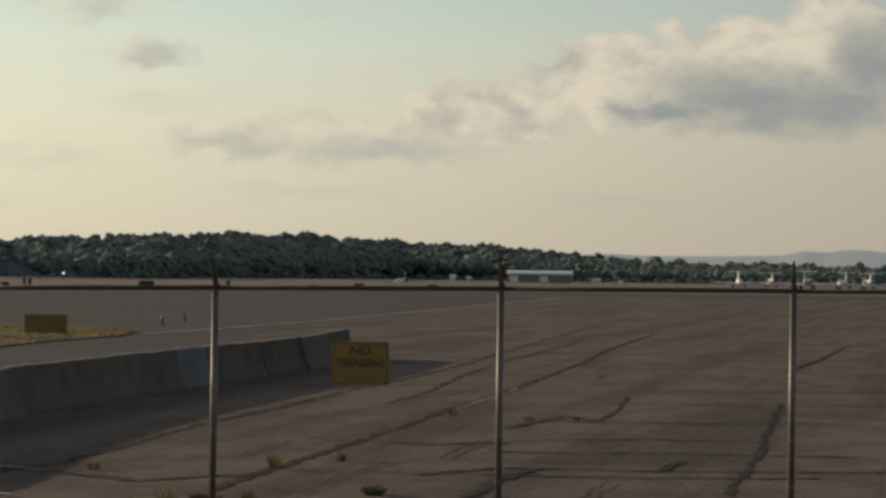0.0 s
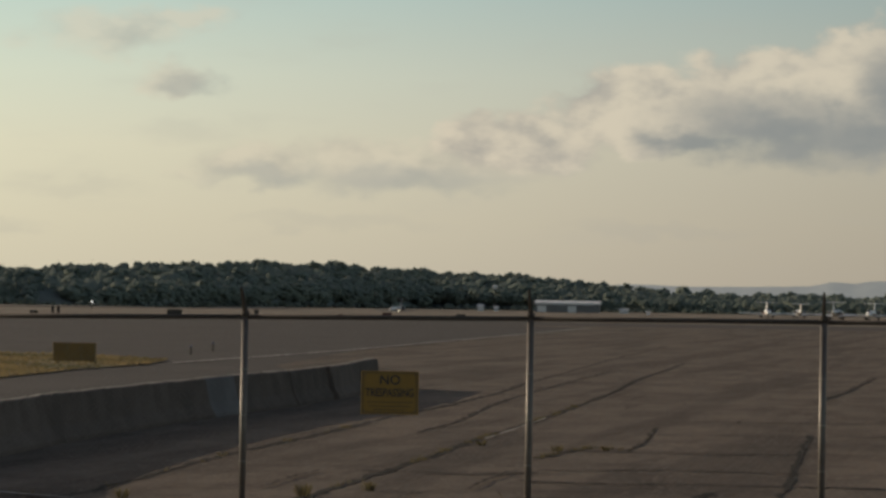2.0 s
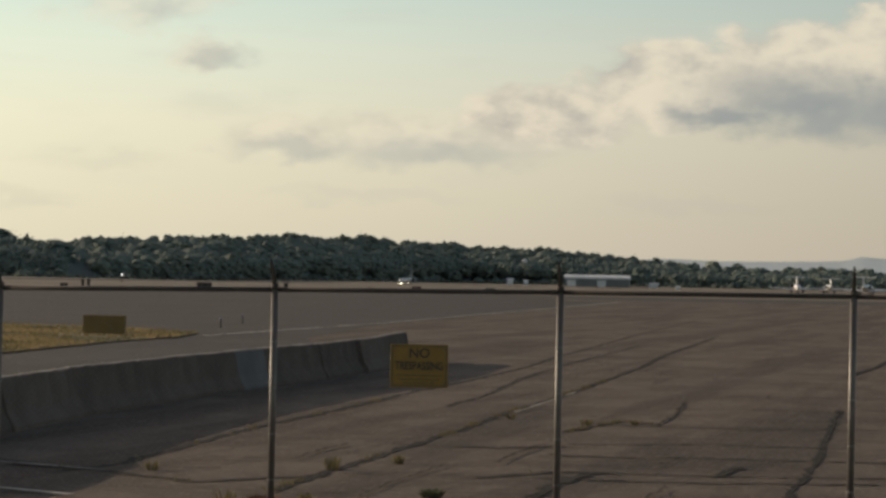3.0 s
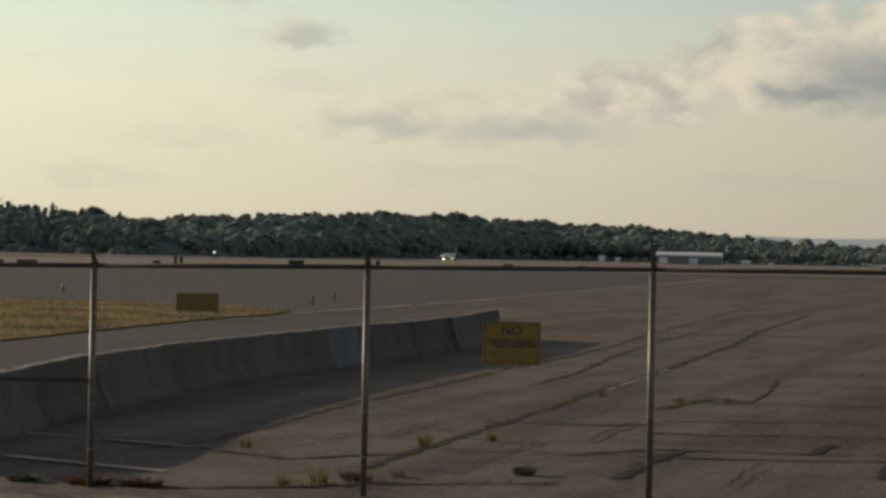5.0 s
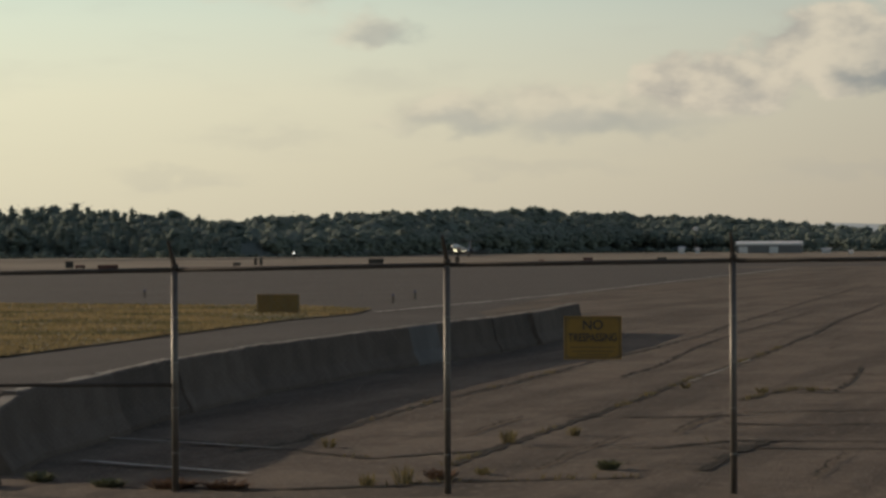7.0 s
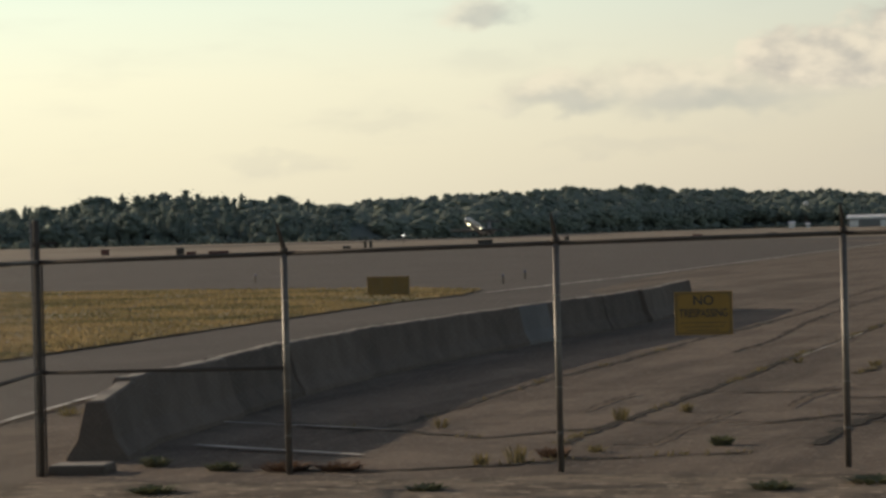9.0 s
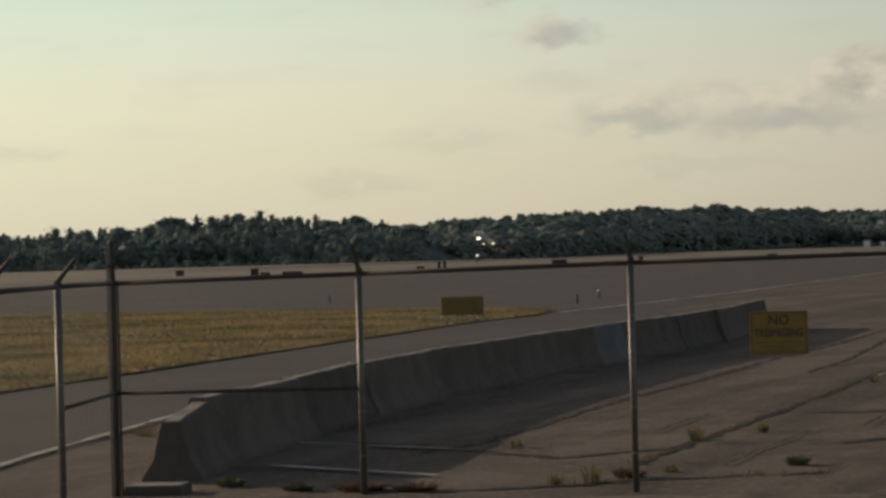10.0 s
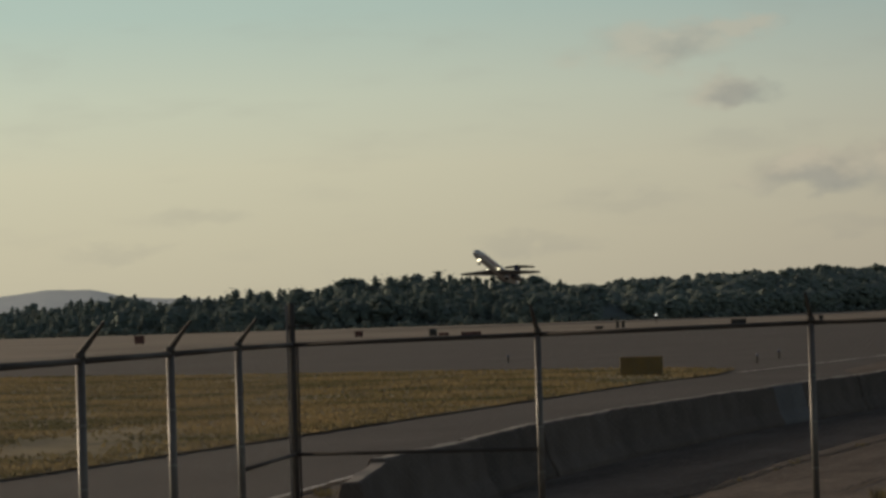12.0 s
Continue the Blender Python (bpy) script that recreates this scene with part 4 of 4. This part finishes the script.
def crown(kind, rng, lumps, sprays):
    """Uneven leafy lumps with loose sprays at their outside, one unit high: points and triangles."""
    V, F, n = [], [], 0
    lean, twist = rng.uniform(0, 6.283), rng.uniform(0, 6.283)

    def lump(c, rx, rz):
        nonlocal n
        V.append(ICO_V * rng.uniform(0.65, 1.25, size=(len(ICO_V), 1)) * np.array([rx, rx, rz]) + c)
        F.append(ICO_F + n)
        n += len(ICO_V)

    places = []
    if kind == "broad":
        lump(np.array([0, 0, 0.5]), 0.30, 0.42)
        for i in range(lumps):
            u = rng.normal(size=3)
            u /= np.linalg.norm(u)
            k = rng.uniform(0.80, 1.0)
            c = np.array([u[0] * 0.29 * k, u[1] * 0.29 * k, 0.56 + u[2] * 0.36 * k])
            lump(c, rng.uniform(0.09, 0.15), rng.uniform(0.07, 0.12))
            places.append((c, 0.11))
    else:
        for z, rx, rz in ((0.30, 0.17, 0.30), (0.55, 0.12, 0.26), (0.78, 0.065, 0.18)):
            lump(np.array([0, 0, z]), rx, rz)
        for i in range(lumps):
            z = rng.uniform(0.10, 0.93)
            girth = 0.23 * max(0.06, 1 - (abs(z - 0.32) / 0.66) ** 1.5) * (0.80 + 0.20 * math.sin(z * 17 + twist))
            a = i * 2.4 + rng.uniform(-0.5, 0.5)
            reach = girth * rng.uniform(0.45, 1.05) * (1 + 0.3 * math.cos(a - lean))
            c = np.array([math.cos(a) * reach, math.sin(a) * reach, z - reach * 0.1])
            size = 1.15 - 0.6 * z
            lump(c, size * rng.uniform(0.055, 0.10), size * rng.uniform(0.04, 0.065))
            places.append((c, 0.075))
    for i in range(sprays):
        c, r = places[rng.integers(len(places))]
        c = c + rng.normal(size=3) * r * np.array([0.75, 0.75, 0.6])
        p, q = rng.normal(size=3), rng.normal(size=3)
        p, q = p / np.linalg.norm(p) * rng.uniform(0.012, 0.03), q / np.linalg.norm(q) * rng.uniform(0.010, 0.024)
        V.append(np.array([c - p, c - q * 0.7, c + p, c + q]))
        F.append(np.array([[0, 1, 2], [0, 2, 3]]) + n)
        n += 4
    return np.concatenate(V), np.concatenate(F)


def raw_mesh(name, V, F, mat):
    me = bpy.data.meshes.new(name)
    me.vertices.add(len(V))
    me.vertices.foreach_set("co", V.astype(np.float32).ravel())
    me.loops.add(F.size)
    me.loops.foreach_set("vertex_index", F.astype(np.int32).ravel())
    me.polygons.add(len(F))
    me.polygons.foreach_set("loop_start", np.arange(0, F.size, 3, dtype=np.int32))
    me.polygons.foreach_set("use_smooth", np.ones(len(F), dtype=bool))
    me.update(calc_edges=True)
    me.validate()
    me.materials.append(M[mat])
    return me


TOP_AZ = [-15.564, -13.23, -11.829, -10.35, -9.339, -8.56, -7.704, -6.615, -5.759, -4.903, -3.891, -2.802, -1.167, 0.778, 2.646, 3.58, 4.669, 5.292, 5.914, 6.537, 7.315, 8.56, 9.494, 10.117, 10.895, 11.907, 12.918, 14.086, 15.175, 16.342, 18.677]
TOP_EL = [0.187, 0.187, 0.195, 0.265, 0.226, 0.249, 0.296, 0.405, 0.459, 0.545, 0.553, 0.599, 0.693, 0.685, 0.646, 0.615, 0.545, 0.514, 0.584, 0.623, 0.732, 0.763, 0.716, 0.607, 0.568, 0.514, 0.405, 0.482, 0.389, 0.28, 0.265]
FAR_AZ, FAR_D = [-16, -3.1, -0.8, 1.6, 5.4, 19], [2250, 2250, 1770, 1390, 1105, 1105]


def build_woods():
    rng = np.random.default_rng(5)
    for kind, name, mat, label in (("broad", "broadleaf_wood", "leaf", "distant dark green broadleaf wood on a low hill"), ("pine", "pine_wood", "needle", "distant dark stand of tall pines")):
        forms = [crown(kind, rng, 34, 170) for _ in range(8)] + [crown("broad", rng, 34, 170) for _ in range(2)]
        V, F, n = [], [], 0
        lo, hi = (-16, 5.8) if kind == "broad" else (4.7, 19)
        rows = 7 if kind == "broad" else 5
        for row in range(rows):
            az = lo
            while az < hi:
                d = float(np.interp(az, FAR_AZ, FAR_D)) + row * 36 + rng.uniform(-12, 12)
                if kind == "broad" and az > 3.9:
                    d += 77
                x, y = polar(az, d)
                g = ground_z(y)
                top = 2.19 + d * math.tan(radians(float(np.interp(az, TOP_AZ, TOP_EL))))
                share = (row + 1) / rows
                full = rng.uniform(13, 19) if kind == "broad" else rng.uniform(11, 16)
                if row == 0:
                    full *= 0.75
                crest = g + (top - g) * (0.45 + 0.55 * share)
                t = crest + (rng.normal() * 1.4 - 0.9 if kind == "broad" else rng.uniform(-3.4, 2.6))
                h = min(full, t - g + 1.0)
                v, f = forms[rng.integers(len(forms))]
                a = rng.uniform(0, 6.283)
                c, s = math.cos(a), math.sin(a)
                w = h * (rng.uniform(0.9, 1.7) if kind == "broad" else rng.uniform(1.0, 1.6))
                V.append(np.stack([(v[:, 0] * c - v[:, 1] * s) * w + x, (v[:, 0] * s + v[:, 1] * c) * w + y, v[:, 2] * h * 1.02 + (t - h)], -1))
                F.append(f + n)
                n += len(v)
                az += math.degrees((h * (0.36 if kind == "broad" else 0.19)) / d) * rng.uniform(0.7, 1.3)
        tagged(new(name, raw_mesh(name, np.concatenate(V), np.concatenate(F), mat)), label, "wood", kind="stuff")
    # the rising ground below the trees
    bm = bmesh.new()
    lines = [[], [], [], []]
    for i in range(90):
        az = -16 + 35 * i / 89
        d = float(np.interp(az, FAR_AZ, FAR_D))
        top = 2.19 + d * math.tan(radians(float(np.interp(az, TOP_AZ, TOP_EL))))
        for q, (far, lift) in enumerate(((10, 0.0), (77, 0.40), (245, 0.62), (540, 0.0))):
            x, y = polar(az, d + far)
            g = ground_z(y)
            lines[q].append(bm.verts.new((x, y, g + max(0.0, top - g) * lift - 0.05)))
    for a, b in zip(lines, lines[1:]):
        for i in range(89):
            bm.faces.new((a[i + 1], a[i], b[i], b[i + 1]))
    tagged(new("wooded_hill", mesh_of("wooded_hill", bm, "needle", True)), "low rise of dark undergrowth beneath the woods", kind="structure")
    # undergrowth at the edge of the woods
    V, F, n = [], [], 0
    forms = [crown("broad", rng, 12, 60) for _ in range(4)]
    az = -16.0
    while az < 19:
        d = float(np.interp(az, FAR_AZ, FAR_D)) - rng.uniform(3, 44)
        x, y = polar(az, d)
        h = rng.uniform(1.8, 6.5) * rng.uniform(0.6, 1.0)
        v, f = forms[rng.integers(4)]
        w = h * rng.uniform(1.0, 1.9)
        V.append(np.stack([v[:, 0] * w + x, v[:, 1] * w + y, (v[:, 2] - 0.18) * h + ground_z(y)], -1))
        F.append(f + n)
        n += len(v)
        az += math.degrees(1.5 / d)
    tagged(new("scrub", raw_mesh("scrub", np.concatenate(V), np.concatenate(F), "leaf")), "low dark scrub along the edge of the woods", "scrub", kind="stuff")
    # single trees that stand out on the skyline
    for az, el, kind, wide in ((7, 0.747, "pine", 0.9), (11.79, 0.623, "pine", 1.1), (11.17, 0.599, "pine", 1.0), (10.58, 0.623, "pine", 1.4), (10.04, 0.623, "pine", 1.1), (13.7, 0.482, "broad", 0.9), (14.71, 0.405, "pine", 1.0), (8.72, 0.794, "pine", 1.2), (7.94, 0.763, "pine", 1.2), (-1.17, 0.739, "broad", 0.55), (-6.58, 0.428, "broad", 0.7), (-10.27, 0.280, "broad", 0.8), (2.61, 0.669, "broad", 0.5), (0.76, 0.708, "broad", 0.9)):
        d = float(np.interp(az, FAR_AZ, FAR_D)) + (218 if kind == "broad" and az < 4.7 else 52)
        x, y = polar(az, d)
        g = ground_z(y)
        top = 2.19 + d * math.tan(radians(el))
        h = min(top - g, 19.0)
        g = top - h
        tr = thing("tree", x, y, g, 0, "tall dark pine standing out on the skyline" if kind == "pine" else "dark broadleaf tree standing out on the skyline", "tree", "skyline trees")
        bm = bmesh.new()
        rod(bm, (0, 0, 0), (0, 0, h * 0.9), h * 0.018, h * 0.004, 8)
        for i in range(7):
            a, z = i * 2.4, h * (0.35 + 0.07 * i)
            rod(bm, (0, 0, z), (math.cos(a) * h * 0.13, math.sin(a) * h * 0.13, z + h * 0.05), h * 0.006, h * 0.002, 5)
        part("trunk", bm, "bark", tr)
        v, f = crown(kind, rng, 60, 420)
        me = raw_mesh("crown", v * np.array([h * wide * 1.15, h * wide * 1.15, h]), f, "needle" if kind == "pine" else "leaf")
        ob = new("crown", me)
        ob.parent = tr


build_woods()


def build_hills():
    west = ((11.67, 0.389), (13.23, 0.459), (13.93, 0.506), (14.32, 0.607), (14.63, 0.669), (15.49, 0.685), (15.88, 0.638), (16.34, 0.584), (18.68, 0.428))
    east = ((-16.34, 0.350), (-13.23, 0.420), (-12.53, 0.467), (-12.22, 0.498), (-11.83, 0.490), (-11.52, 0.436), (-11.05, 0.467), (-10.66, 0.374), (-9.42, 0.342), (-8.25, 0.327), (-7.24, 0.358), (-4.67, 0.233))
    for name, d, line in (("far_hill_west", 3100, west), ("far_hill_east", 3250, east)):
        az0, az1 = line[0][0], line[-1][0]
        bm = bmesh.new()
        front, crest, rear = [], [], []
        n = 90
        for i in range(n + 1):
            az = az0 + (az1 - az0) * i / n
            el = float(np.interp(az, [q[0] for q in line], [q[1] for q in line])) + 0.009 * noise.noise((az * 3.9, 0, d))
            x, y = polar(az, d)
            front.append(bm.verts.new((x * 0.93, y * 0.93, -12)))
            crest.append(bm.verts.new((x, y, 2.2 + d * math.tan(radians(el)))))
            rear.append(bm.verts.new((x * 1.05, y * 1.05, -12)))
        for a, b in ((front, crest), (crest, rear)):
            for i in range(n):
                bm.faces.new((a[i], b[i], b[i + 1], a[i + 1]))
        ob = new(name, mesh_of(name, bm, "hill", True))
        tagged(ob, "far horizon hill, its pale blue haze painted in", kind="structure")


build_hills()


def to_metres():
    """Brings the plan, drawn in units round the camera's foot, to metres; the airliner is drawn in metres already."""
    own = {airliner, *airliner.children_recursive}
    for me in {ob.data for ob in bpy.data.objects if ob.type == "MESH" and ob not in own}:
        me.transform(Matrix.Scale(UNIT, 4))
    for ob in bpy.data.objects:
        if ob not in own and ob not in (cam, sun):
            ob.location = ob.location * UNIT


to_metres()


def motions():
    """The take-off run: along a straight runway towards the fence, rotating and climbing."""
    rows = []
    for t, x, z, pitch, yaw in ((0.0, 77.2, -5.41, 0, -102.8), (1.0, 67.4, -5.12, 0, -102.8), (1.5, 61.9, -4.92, 0, -102.8), (2.0, 56.2, -4.67, 0, -102.8), (2.5, 50.4, -4.19, 0, -102.8), (3.0, 44.8, -3.66, 0, -102.8),
                                (4.0, 32.9, -3.08, 0, -102.8), (5.0, 20.9, -2.78, 0.5, -102.8), (5.5, 14.3, -2.54, 1, -102.8), (6.0, 8.1, -2.01, 2.5, -102.8), (6.5, 1.3, -1.44, 4, -102.8), (7.5, -12.6, -0.20, 7.5, -102.8),
                                (8.5, -26.7, 1.02, 10.5, -103.1), (9.0, -34.2, 1.73, 11.5, -103.3), (9.5, -41.6, 2.56, 12.5, -103.6), (10.0, -49.5, 3.91, 13.3, -103.9), (10.5, -57.3, 5.48, 14, -104.2), (11.0, -65.2, 7.45, 14.5, -104.5),
                                (11.5, -73.3, 10.24, 15.8, -104.7), (12.0, -81.8, 13.59, 16.5, -105.0)):
        left = 12.0 - t
        rows.append((t, pose(x, 670 + 76 * left - 0.95 * left ** 2, z, 0, -pitch, yaw)))
    walk(airliner, rows)


motions()
